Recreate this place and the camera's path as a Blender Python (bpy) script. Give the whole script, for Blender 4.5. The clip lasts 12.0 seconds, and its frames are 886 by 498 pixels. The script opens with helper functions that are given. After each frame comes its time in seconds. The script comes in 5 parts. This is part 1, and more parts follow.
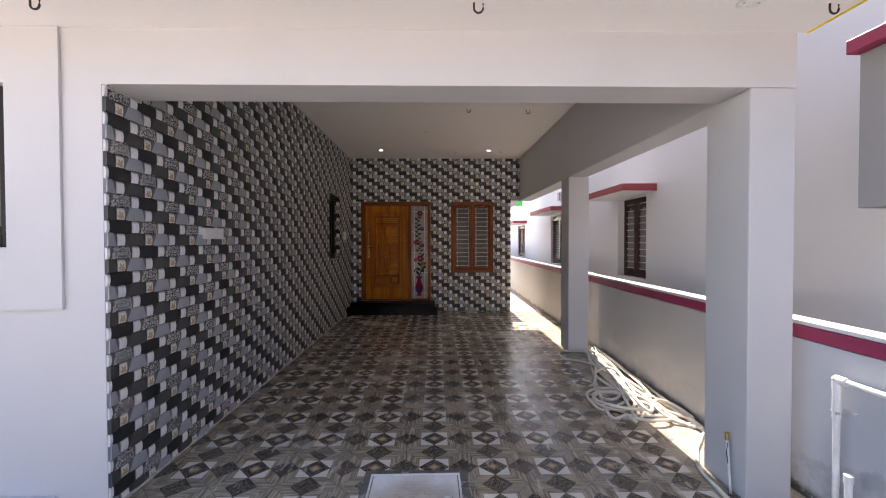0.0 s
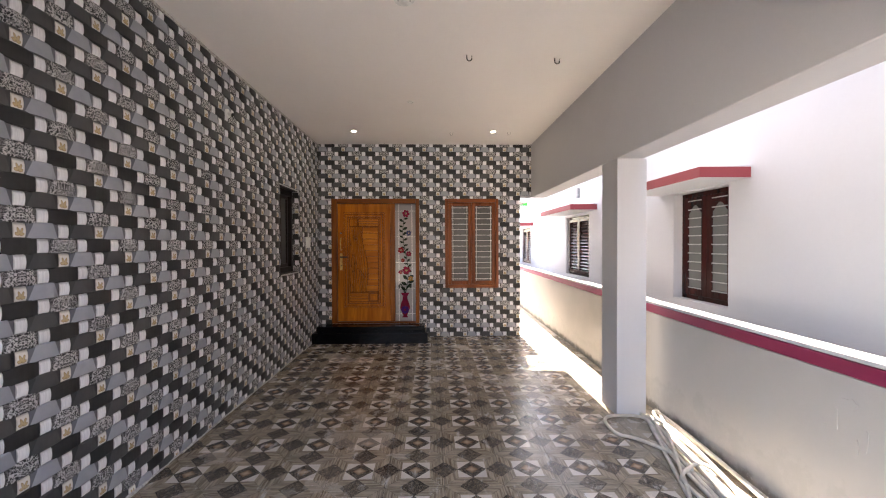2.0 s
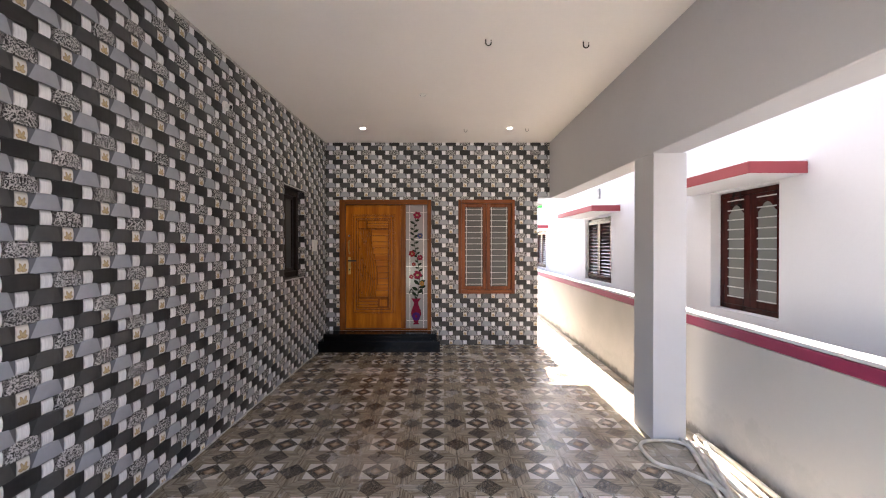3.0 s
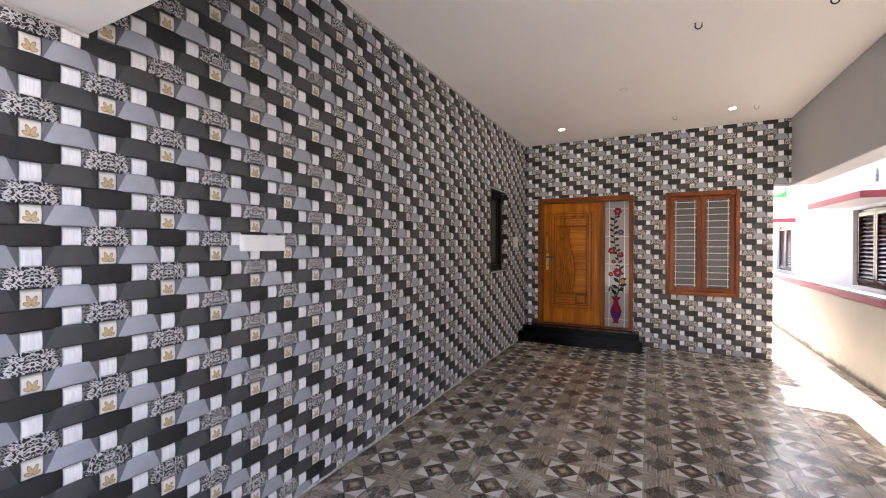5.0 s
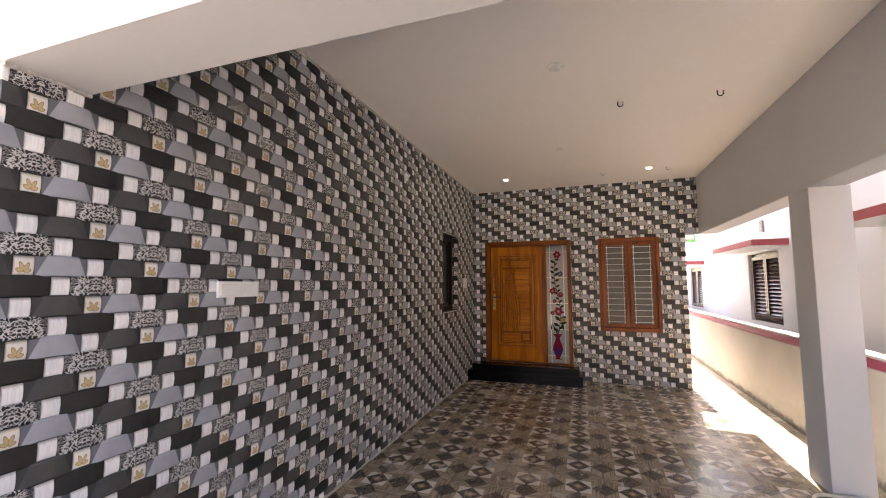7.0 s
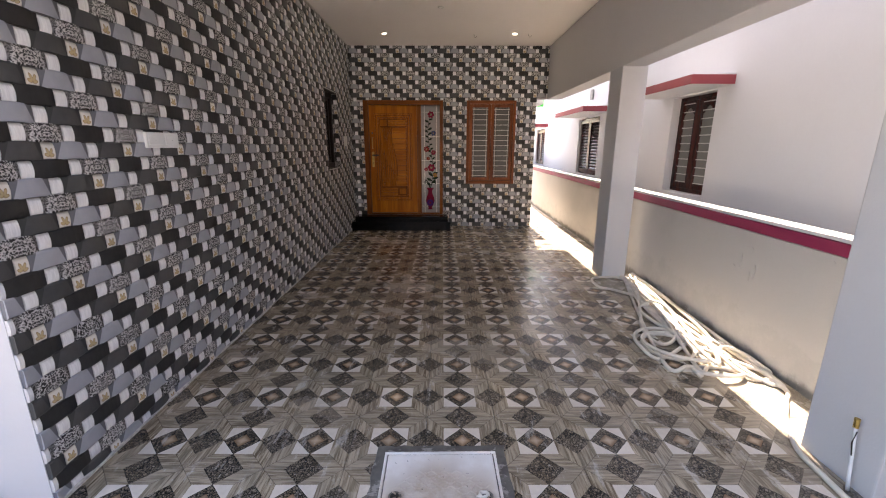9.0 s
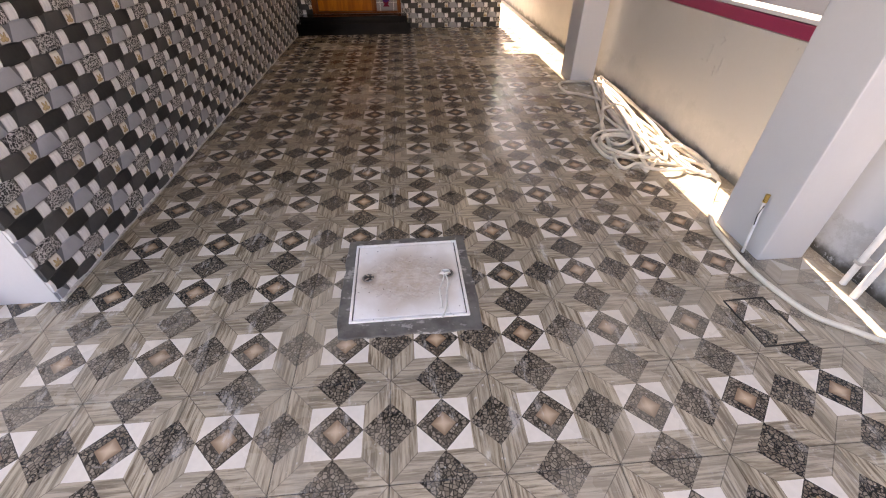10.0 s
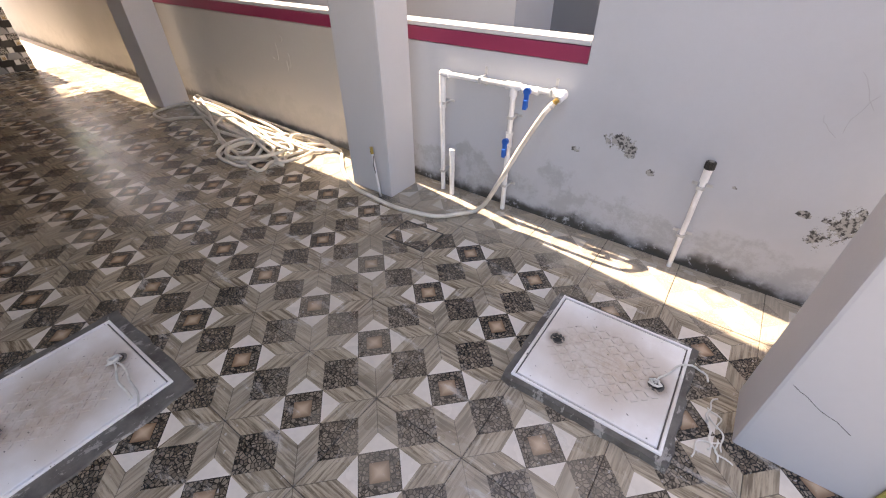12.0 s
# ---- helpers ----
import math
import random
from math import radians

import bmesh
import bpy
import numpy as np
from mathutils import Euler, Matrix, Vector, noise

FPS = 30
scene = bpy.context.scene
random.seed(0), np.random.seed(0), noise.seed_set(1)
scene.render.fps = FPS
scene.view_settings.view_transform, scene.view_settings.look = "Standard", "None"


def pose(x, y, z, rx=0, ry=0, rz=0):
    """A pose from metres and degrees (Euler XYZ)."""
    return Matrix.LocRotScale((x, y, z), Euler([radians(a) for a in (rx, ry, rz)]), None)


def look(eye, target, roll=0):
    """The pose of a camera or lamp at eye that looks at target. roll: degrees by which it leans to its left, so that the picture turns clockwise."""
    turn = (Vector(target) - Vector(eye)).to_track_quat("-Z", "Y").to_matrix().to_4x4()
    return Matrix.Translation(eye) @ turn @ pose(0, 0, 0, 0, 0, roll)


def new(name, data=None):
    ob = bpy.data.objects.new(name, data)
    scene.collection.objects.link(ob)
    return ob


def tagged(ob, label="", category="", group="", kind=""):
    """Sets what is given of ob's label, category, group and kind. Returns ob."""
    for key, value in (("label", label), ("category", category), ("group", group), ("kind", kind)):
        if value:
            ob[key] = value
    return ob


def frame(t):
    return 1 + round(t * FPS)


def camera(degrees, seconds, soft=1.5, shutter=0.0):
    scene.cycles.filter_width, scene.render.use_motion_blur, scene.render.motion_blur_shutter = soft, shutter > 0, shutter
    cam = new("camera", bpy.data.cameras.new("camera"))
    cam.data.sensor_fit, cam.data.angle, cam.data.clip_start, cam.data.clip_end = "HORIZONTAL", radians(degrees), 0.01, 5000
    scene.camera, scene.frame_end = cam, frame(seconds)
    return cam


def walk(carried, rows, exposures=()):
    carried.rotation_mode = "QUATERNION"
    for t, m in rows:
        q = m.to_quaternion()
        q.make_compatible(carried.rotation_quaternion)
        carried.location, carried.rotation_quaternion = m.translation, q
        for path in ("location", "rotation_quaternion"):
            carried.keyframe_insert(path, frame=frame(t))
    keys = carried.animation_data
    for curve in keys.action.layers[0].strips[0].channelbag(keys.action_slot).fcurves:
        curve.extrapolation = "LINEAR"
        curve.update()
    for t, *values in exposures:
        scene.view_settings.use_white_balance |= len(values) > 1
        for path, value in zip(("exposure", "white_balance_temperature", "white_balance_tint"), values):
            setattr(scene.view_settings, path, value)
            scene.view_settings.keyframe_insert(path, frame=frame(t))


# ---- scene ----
cam = camera(94.8, 12.0, soft=1.1)
PATH = [
    (0, (1.809, -2.268, 1.488), (1.845, -0.269, 1.452), -0.1),
    (0.5, (1.847, -1.878, 1.55), (1.892, 0.121, 1.492), -0.0),
    (1, (1.89, -1.434, 1.578), (1.927, 0.565, 1.528), 0.0),
    (1.5, (1.871, -0.917, 1.579), (1.929, 1.082, 1.547), -0.1),
    (2, (1.914, -0.476, 1.582), (1.968, 1.523, 1.555), -0.2),
    (2.5, (1.9, -0.125, 1.592), (1.958, 1.874, 1.576), -0.1),
    (4.5, (1.842, -0.329, 1.554), (1.201, 1.566, 1.543), 0.1),
    (5, (1.929, -0.509, 1.542), (1.023, 1.274, 1.527), 0.1),
    (5.5, (1.967, -0.596, 1.538), (0.932, 1.116, 1.527), 0.1),
    (6, (1.96, -0.608, 1.542), (0.915, 1.097, 1.564), 0.1),
    (6.5, (1.94, -0.622, 1.562), (1.037, 1.156, 1.711), 0.4),
    (8.5, (1.652, -1.475, 1.593), (1.647, 0.521, 1.714), -0.0),
    (9, (1.687, -1.462, 1.524), (1.691, 0.477, 1.035), 0.1),
    (9.5, (1.707, -1.474, 1.446), (1.737, 0.257, 0.445), -0.0),
    (10, (1.727, -1.54, 1.435), (1.861, 0.015, 0.185), -0.0),
    (10.5, (1.72, -1.592, 1.417), (2.284, -0.143, 0.16), -0.5),
    (11, (1.765, -1.653, 1.391), (2.837, -0.494, 0.163), -0.8),
    (11.5, (1.802, -1.711, 1.391), (3.109, -0.816, 0.171), -0.7),
    (12, (1.799, -1.708, 1.398), (3.094, -0.775, 0.193), -0.3),
]

EXPOSURES = [(0, 1.95, 6800, 17), (0.5, 1.95, 7400, 18), (1.0, 2.55, 7200, 16), (1.5, 2.95, 6950, 15), (2.5, 3.2, 6900, 15), (4.5, 3.35, 6350, 13), (5.5, 3.38, 7400, 19), (6.5, 3.18, 7800, 19), (8.5, 2.42, 7100, 16), (9.5, 2.75, 7900, 20), (10.5, 2.74, 8700, 22), (12, 2.16, 8050, 19)]
walk(cam, [(t, look(e, g, r)) for t, e, g, r in PATH], EXPOSURES)

# ---- world and sun ----
SUN_DIR = Vector((0.152, 1.0, 1.225)).normalized()
world = bpy.data.worlds.new("sky")
scene.world = world
world.use_nodes = True
sky = world.node_tree.nodes.new("ShaderNodeTexSky")
sky.sky_type = "NISHITA"
sky.sun_disc = False
sky.sun_elevation = math.asin(SUN_DIR.z)
sky.sun_rotation = math.atan2(SUN_DIR.x, SUN_DIR.y)
sky.air_density, sky.dust_density = 1.0, 2.0
world.node_tree.links.new(sky.outputs[0], world.node_tree.nodes["Background"].inputs[0])
world.node_tree.nodes["Background"].inputs[1].default_value = 0.15
sun = new("sun", bpy.data.lights.new("sun", "SUN"))
sun.data.energy, sun.data.angle, sun.data.color = 5.0, radians(0.6), (1.0, 0.93, 0.82)
sun.matrix_world = look(SUN_DIR * 30, (0, 0, 0))


# ---- materials ----
class Mat:
    """A small builder for node materials."""

    def __init__(self, name, rough=0.6, metal=0.0, spec=0.5):
        self.m = bpy.data.materials.new(name)
        self.m.use_nodes = True
        self.nt = self.m.node_tree
        self.b = self.nt.nodes["Principled BSDF"]
        self.b.inputs["Roughness"].default_value = rough
        self.b.inputs["Metallic"].default_value = metal
        self.b.inputs["Specular IOR Level"].default_value = spec

    def put(self, socket, v):
        if isinstance(v, bpy.types.NodeSocket):
            self.nt.links.new(v, socket)
        elif isinstance(v, (tuple, list)) and len(v) == 3 and socket.type == "RGBA":
            socket.default_value = (*v, 1)
        else:
            socket.default_value = v

    def node(self, kind):
        return self.nt.nodes.new("ShaderNode" + kind)

    def f(self, op, a, b=None, c=None):
        n = self.node("Math")
        n.operation = op
        for i, v in enumerate((a, b, c)):
            if v is not None:
                self.put(n.inputs[i], v)
        return n.outputs[0]

    def mix(self, fac, a, b, blend="MIX"):
        n = self.node("MixRGB")
        n.blend_type = blend
        for i, v in enumerate((fac, a, b)):
            self.put(n.inputs[i], v)
        return n.outputs[0]

    def pos(self, kind="world"):
        if kind == "world":
            return self.node("NewGeometry").outputs["Position"]
        if kind == "uv":
            return self.node("UVMap").outputs[0]
        return self.node("TexCoord").outputs["Object"]

    def xyz(self, vec):
        n = self.node("SeparateXYZ")
        self.put(n.inputs[0], vec)
        return n.outputs

    def vec(self, x, y, z=0.0):
        n = self.node("CombineXYZ")
        for i, v in enumerate((x, y, z)):
            self.put(n.inputs[i], v)
        return n.outputs[0]

    def scaled(self, vec, s):
        n = self.node("VectorMath")
        n.operation = "MULTIPLY"
        self.put(n.inputs[0], vec)
        n.inputs[1].default_value = s
        return n.outputs[0]

    def noise(self, vec, scale, detail=3.0, rough=0.55, out=0):
        n = self.node("TexNoise")
        self.put(n.inputs["Vector"], vec)
        for k, v in (("Scale", scale), ("Detail", detail), ("Roughness", rough)):
            n.inputs[k].default_value = v
        return n.outputs[out]

    def voronoi(self, vec, scale, feature="F1", out="Distance"):
        n = self.node("TexVoronoi")
        n.feature = feature
        self.put(n.inputs["Vector"], vec)
        n.inputs["Scale"].default_value = scale
        return n.outputs[out]

    def step(self, v, lo, hi):
        n = self.node("MapRange")
        n.interpolation_type = "SMOOTHSTEP"
        self.put(n.inputs["Value"], v)
        n.inputs["From Min"].default_value, n.inputs["From Max"].default_value = lo, hi
        return n.outputs[0]

    def color(self, c):
        self.put(self.b.inputs["Base Color"], c)
        return self

    def rough(self, r):
        self.put(self.b.inputs["Roughness"], r)
        return self

    def bump(self, height, strength=0.3, dist=0.003):
        n = self.node("Bump")
        n.inputs["Strength"].default_value, n.inputs["Distance"].default_value = strength, dist
        self.put(n.inputs["Height"], height)
        self.nt.links.new(n.outputs[0], self.b.inputs["Normal"])
        return self


# peeled patches on the tall compound wall: along, up, half-width, half-height
FLAKES = ((-1.06, 0.49, 0.04, 0.03), (-1.28, 0.575, 0.11, 0.06), (-1.35, 0.55, 0.05, 0.05), (-1.46, 0.465, 0.03, 0.03), (-2.25, 0.46, 0.12, 0.10), (-2.20, 0.36, 0.07, 0.08), (-1.83, 0.49, 0.02, 0.012), (-2.10, 0.45, 0.04, 0.02))


def plaster(name, base, dirt=0.12, rough=0.75, mould=0.0, peel=False):
    """Painted plaster: roller texture, faint stains; optionally damp and mould that creep up from the foot."""
    k = Mat(name, rough)
    p = k.pos()
    c = k.mix(k.f("MULTIPLY", k.step(k.noise(p, 1.3, 5), 0.45, 0.75), dirt), base, tuple(v * 0.62 for v in base))
    c = k.mix(k.f("MULTIPLY", k.noise(p, 38, 2), 0.07), c, tuple(v * 0.5 for v in base))
    h = k.noise(p, 90, 3)
    if mould:
        z = k.xyz(p)[2]
        edge = k.f("ADD", z, k.f("MULTIPLY", k.f("SUBTRACT", k.noise(p, 2.6, 6, 0.65), 0.5), 0.75))
        damp = k.step(edge, 0.31, 0.255)
        c = k.mix(k.f("MULTIPLY", k.f("MULTIPLY", damp, mould), k.f("ADD", 0.10, k.f("MULTIPLY", k.step(k.noise(p, 7, 7, 0.72), 0.40, 0.56), 0.34))), c, (0.22, 0.22, 0.215))
        blot = k.noise(p, 26, 6, 0.7)
        foot = k.f("MULTIPLY", k.step(k.f("ADD", z, k.f("MULTIPLY", k.f("SUBTRACT", k.noise(p, 6, 5), 0.5), 0.20)), 0.095, 0.025), k.step(blot, 0.32, 0.44))
        c = k.mix(k.f("MULTIPLY", foot, 0.93 * min(1.0, 0.3 + mould)), c, (0.028, 0.024, 0.016))
        h = k.f("ADD", h, k.f("MULTIPLY", damp, k.noise(p, 14, 5)))
    if peel:
        y, z = k.xyz(p)[1], k.xyz(p)[2]
        rag = k.f("MULTIPLY", k.f("SUBTRACT", k.noise(p, 13, 7, 0.75), 0.5), 4.2)
        flake = 0.0
        for yc, zc, ry, rz in FLAKES:
            a, b = k.f("DIVIDE", k.f("SUBTRACT", y, yc), ry), k.f("DIVIDE", k.f("SUBTRACT", z, zc), rz)
            d = k.f("ADD", k.f("MULTIPLY", a, a), k.f("MULTIPLY", b, b))
            flake = k.f("MAXIMUM", flake, k.step(k.f("ADD", d, rag), 0.42, 0.30))
        c = k.mix(flake, c, k.mix(k.step(k.noise(p, 70, 4), 0.4, 0.55), (0.04, 0.04, 0.04), (0.3, 0.3, 0.29)))
        h = k.f("SUBTRACT", h, k.f("MULTIPLY", flake, 1.5))
    return k.color(c).bump(h, 0.22, 0.003).m


def simple(name, base, rough=0.5, metal=0.0, vary=0.25, scale=18, where="world", bump=0.1, spec=0.5):
    k = Mat(name, rough, metal, spec)
    p = k.pos(where)
    n = k.noise(p, scale, 5)
    k.color(k.mix(k.step(n, 0.35, 0.7), base, tuple(v * (1 - vary) for v in base)))
    k.rough(k.f("ADD", rough - 0.07, k.f("MULTIPLY", k.noise(p, scale * 2.3, 3), 0.14)))
    return k.bump(n, bump, 0.002).m


def wood(name, base, dark, axis=2, rough=0.32, scale=1.0):
    """Varnished timber with grain along one axis."""
    k = Mat(name, rough, spec=0.16)
    p = k.pos()
    s = [13.0 * scale] * 3
    s[axis] = 0.9 * scale
    warp = k.scaled(p, tuple(s))
    g = k.noise(warp, 1.0, 6, 0.62)
    rings = k.f("FRACT", k.f("MULTIPLY", k.noise(warp, 0.55, 2), 9.0))
    fine = k.noise(k.scaled(p, tuple(v * 9 for v in s)), 1.0, 2)
    c = k.mix(k.step(g, 0.32, 0.68), dark, base)
    c = k.mix(k.f("MULTIPLY", k.step(rings, 0.55, 0.95), 0.42), c, dark)
    c = k.mix(k.f("MULTIPLY", k.step(fine, 0.55, 0.75), 0.3), c, dark)
    return k.color(c).bump(k.f("ADD", g, fine), 0.08, 0.001).m


WHITE = plaster("white_plaster", (0.54, 0.535, 0.55))
COLUMN = plaster("column_plaster", (0.52, 0.52, 0.535))
CEIL = plaster("ceiling_paint", (0.88, 0.85, 0.825), 0.06)
COMPOUND = plaster("compound_plaster", (0.47, 0.455, 0.435), 0.25, mould=0.35)
COMPOUND_OLD = plaster("weathered_compound_plaster", (0.44, 0.462, 0.505), 0.3, mould=1.0, peel=True)
PILLAR = plaster("gate_pillar_plaster", (0.43, 0.435, 0.46))
NEIGHBOUR = plaster("neighbour_plaster", (0.64, 0.64, 0.66), 0.08)
NEIGHBOUR_GREY = plaster("grey_neighbour_plaster", (0.24, 0.24, 0.255), 0.2)
MAROON = plaster("maroon_band_paint", (0.26, 0.022, 0.075), 0.3, 0.55)
RED_BAND = plaster("faded_red_band_paint", (0.29, 0.045, 0.055), 0.3, 0.6)
YELLOW = simple("sunlit_edge_yellow", (0.85, 0.64, 0.02), 0.6)


def cement_mat():
    """Hand-trowelled cement, dark and damp in places with pale slurry streaks."""
    k = Mat("cement", 0.7)
    p = k.pos()
    c = k.mix(k.step(k.noise(p, 6, 6, 0.65), 0.35, 0.65), (0.075, 0.066, 0.057), (0.15, 0.138, 0.122))
    c = k.mix(k.f("MULTIPLY", k.step(k.noise(k.scaled(p, (1.0, 1.7, 1.0)), 9, 7, 0.72), 0.56, 0.60), 0.6), c, (0.44, 0.41, 0.375))
    return k.color(c).rough(k.f("ADD", 0.45, k.f("MULTIPLY", k.noise(p, 8, 4), 0.5))).bump(k.noise(p, 40, 6, 0.7), 0.5, 0.004).m


CEMENT = cement_mat()
PATH_CEMENT = simple("passage_cement", (0.56, 0.50, 0.42), 0.85, vary=0.3, scale=4, bump=0.5)
GROUND = simple("pale_concrete_ground", (0.59, 0.55, 0.49), 0.9, vary=0.35, scale=1.2, bump=0.6)
BED = simple("dark_grout", (0.075, 0.066, 0.055), 0.85, vary=0.5, scale=20)
GROUT_WHITE = simple("white_grout", (0.6, 0.58, 0.55), 0.8, vary=0.4, scale=40, bump=0.6)
TEAK = wood("varnished_teak", (0.52, 0.175, 0.010), (0.29, 0.082, 0.004))
TEAK_FLAT = wood("varnished_teak_crosswise", (0.55, 0.195, 0.014), (0.31, 0.09, 0.005), 0)
TEAK_DARK = wood("groove_shade_teak", (0.25, 0.072, 0.005), (0.13, 0.036, 0.003))
FRAME_TEAK = wood("dark_reddish_teak", (0.25, 0.075, 0.012), (0.11, 0.030, 0.005))
FRAME_TEAK_FLAT = wood("dark_reddish_teak_crosswise", (0.25, 0.075, 0.012), (0.11, 0.030, 0.005), 0)
TEAK_RED = wood("reddish_teak", (0.28, 0.085, 0.026), (0.13, 0.036, 0.012))
TEAK_RED_FLAT = wood("reddish_teak_crosswise", (0.28, 0.085, 0.026), (0.13, 0.036, 0.012), 0)
TEAK_BROWN = wood("brown_teak", (0.30, 0.095, 0.012), (0.13, 0.036, 0.004))
MAHOGANY = wood("dark_mahogany", (0.050, 0.009, 0.007), (0.020, 0.004, 0.0035), 2, 0.25)
DARK_FRAME = simple("dark_brown_frame", (0.024, 0.017, 0.015), 0.5, spec=0.15)
GRANITE = simple("black_granite", (0.004, 0.0036, 0.004), 0.14, vary=0.5, scale=60, bump=0.05)
GRANITE.node_tree.nodes["Principled BSDF"].inputs["Specular IOR Level"].default_value = 0.15
STEEL_WHITE = simple("white_grille_paint", (0.84, 0.84, 0.82), 0.45)
CHROME = simple("brushed_steel", (0.62, 0.58, 0.50), 0.25, 1.0, 0.15)
DARK_METAL = simple("dark_iron", (0.05, 0.048, 0.045), 0.45, 0.8)
GALV = simple("galvanised_iron", (0.42, 0.42, 0.42), 0.4, 0.9)
PLATE = simple("white_switch_plastic", (0.88, 0.88, 0.86), 0.35, vary=0.05)
PVC = simple("white_pvc", (0.78, 0.78, 0.78), 0.35, vary=0.18, scale=14)
CLIP = simple("dull_white_clip", (0.52, 0.52, 0.51), 0.5, vary=0.3)
BLUE = simple("blue_plastic", (0.008, 0.10, 0.42), 0.35, vary=0.2)
BLACK = simple("black_plastic", (0.015, 0.015, 0.015), 0.4)
BRASS = simple("brass", (0.55, 0.38, 0.12), 0.3, 1.0)
HOSE = simple("cream_hose_rubber", (0.70, 0.64, 0.55), 0.5, vary=0.3, scale=7)
ROPE = simple("white_string", (0.72, 0.70, 0.64), 0.9)
GREEN = simple("green_sheet", (0.05, 0.62, 0.08), 0.6)


def glass(name, tint, rough=0.12, transmission=0.75, ior=1.45):
    k = Mat(name, rough)
    k.b.inputs["Transmission Weight"].default_value = transmission
    k.b.inputs["IOR"].default_value = ior
    k.color(tint)
    return k.bump(k.noise(k.pos(), 6, 2), 0.05, 0.002).m


GLASS = glass("frosted_window_glass", (0.18, 0.185, 0.18), 0.25, 0.4, 1.3)
GLASS_GREY = glass("grey_figured_glass", (0.26, 0.27, 0.26), 0.2, 0.35, 1.3)
GLASS_SIDE = glass("sidelight_glass", (0.42, 0.42, 0.43), 0.08, 0.3, 1.45)


def lamp_mat():
    k = Mat("lit_led_diffuser", 0.4)
    k.color((0.9, 0.88, 0.8))
    k.b.inputs["Emission Color"].default_value = (1.0, 0.93, 0.78, 1)
    k.b.inputs["Emission Strength"].default_value = 5.0
    return k.m


LED = lamp_mat()


def floor_tile_mat():
    """Glazed parking tile with a printed star of wood strips, pebble diamonds and pale triangles; the print is centred on the tile."""
    k = Mat("star_print_tile", 0.35, spec=0.5)
    a = TILE / 4
    o = k.pos("object")
    x, y, _ = k.xyz(o)
    X = k.f("DIVIDE", k.f("ABSOLUTE", x), a)
    Y = k.f("DIVIDE", k.f("ABSOLUTE", y), a)
    s = k.f("ADD", X, Y)
    w = k.pos()
    # wood strips, along y beside the x diamonds and along x beside the y diamonds
    swap = k.f("GREATER_THAN", Y, X)
    across = k.f("ADD", k.f("MULTIPLY", x, k.f("SUBTRACT", 1.0, swap)), k.f("MULTIPLY", y, swap))
    along = k.f("ADD", k.f("MULTIPLY", y, k.f("SUBTRACT", 1.0, swap)), k.f("MULTIPLY", x, swap))
    rnd = k.node("ObjectInfo").outputs["Random"]
    gv = k.vec(k.f("MULTIPLY", across, 95.0), k.f("MULTIPLY", along, 6.0), k.f("MULTIPLY", rnd, 40.0))
    g = k.noise(gv, 1.0, 5, 0.65)
    woodc = k.mix(k.step(g, 0.36, 0.62), (0.13, 0.095, 0.060), (0.43, 0.36, 0.265))
    broad = k.noise(k.vec(k.f("MULTIPLY", across, 34.0), k.f("MULTIPLY", along, 3.0), k.f("ADD", 7.0, k.f("MULTIPLY", rnd, 40.0))), 1.0, 3, 0.5)
    woodc = k.mix(k.f("MULTIPLY", k.step(broad, 0.45, 0.66), 0.55), woodc, (0.20, 0.165, 0.115))
    side = k.f("MULTIPLY", k.f("GREATER_THAN", k.f("MULTIPLY", x, y), 0.0), 0.22)
    woodc = k.mix(k.f("ADD", k.f("MULTIPLY", swap, 0.15), side), woodc, (0.30, 0.26, 0.21))
    # pebbles
    jig = k.noise(o, 60, 1, out=1)
    ov = k.node("VectorMath")
    ov.operation = "MULTIPLY_ADD"
    k.put(ov.inputs[0], jig)
    ov.inputs[1].default_value = (0.004, 0.004, 0.0)
    k.put(ov.inputs[2], o)
    d = k.voronoi(ov.outputs[0], 72, "DISTANCE_TO_EDGE")
    tone = k.xyz(k.voronoi(ov.outputs[0], 72, "F1", "Color"))[0]
    peb = k.mix(tone, (0.085, 0.068, 0.050), (0.25, 0.205, 0.158))
    peb = k.mix(k.step(d, 0.13, 0.06), peb, (0.010, 0.008, 0.006))
    # tan heart of the middle diamond
    heart = k.mix(k.step(s, 0.5, 0.02), (0.20, 0.125, 0.075), (0.50, 0.37, 0.26))
    mid = k.f("LESS_THAN", s, 1.0)
    core = k.f("LESS_THAN", s, 0.5)
    dx = k.f("LESS_THAN", k.f("ADD", k.f("ABSOLUTE", k.f("SUBTRACT", X, 2.0)), Y), 1.0)
    dy = k.f("LESS_THAN", k.f("ADD", X, k.f("ABSOLUTE", k.f("SUBTRACT", Y, 2.0))), 1.0)
    pale = k.f("MULTIPLY", k.f("LESS_THAN", X, 1.0), k.f("LESS_THAN", Y, 1.0))
    palec = k.mix(k.noise(o, 30, 3), (0.72, 0.66, 0.585), (0.56, 0.505, 0.44))
    c = k.mix(pale, woodc, palec)
    pebs = k.f("MAXIMUM", mid, k.f("MAXIMUM", dx, dy))
    c = k.mix(pebs, c, peb)
    c = k.mix(core, c, heart)
    # thin printed outlines and seams
    seam = k.f("MULTIPLY", k.f("MULTIPLY", k.f("LESS_THAN", k.f("ABSOLUTE", k.f("SUBTRACT", X, Y)), 0.02), k.f("GREATER_THAN", X, 1.0)), 0.6)
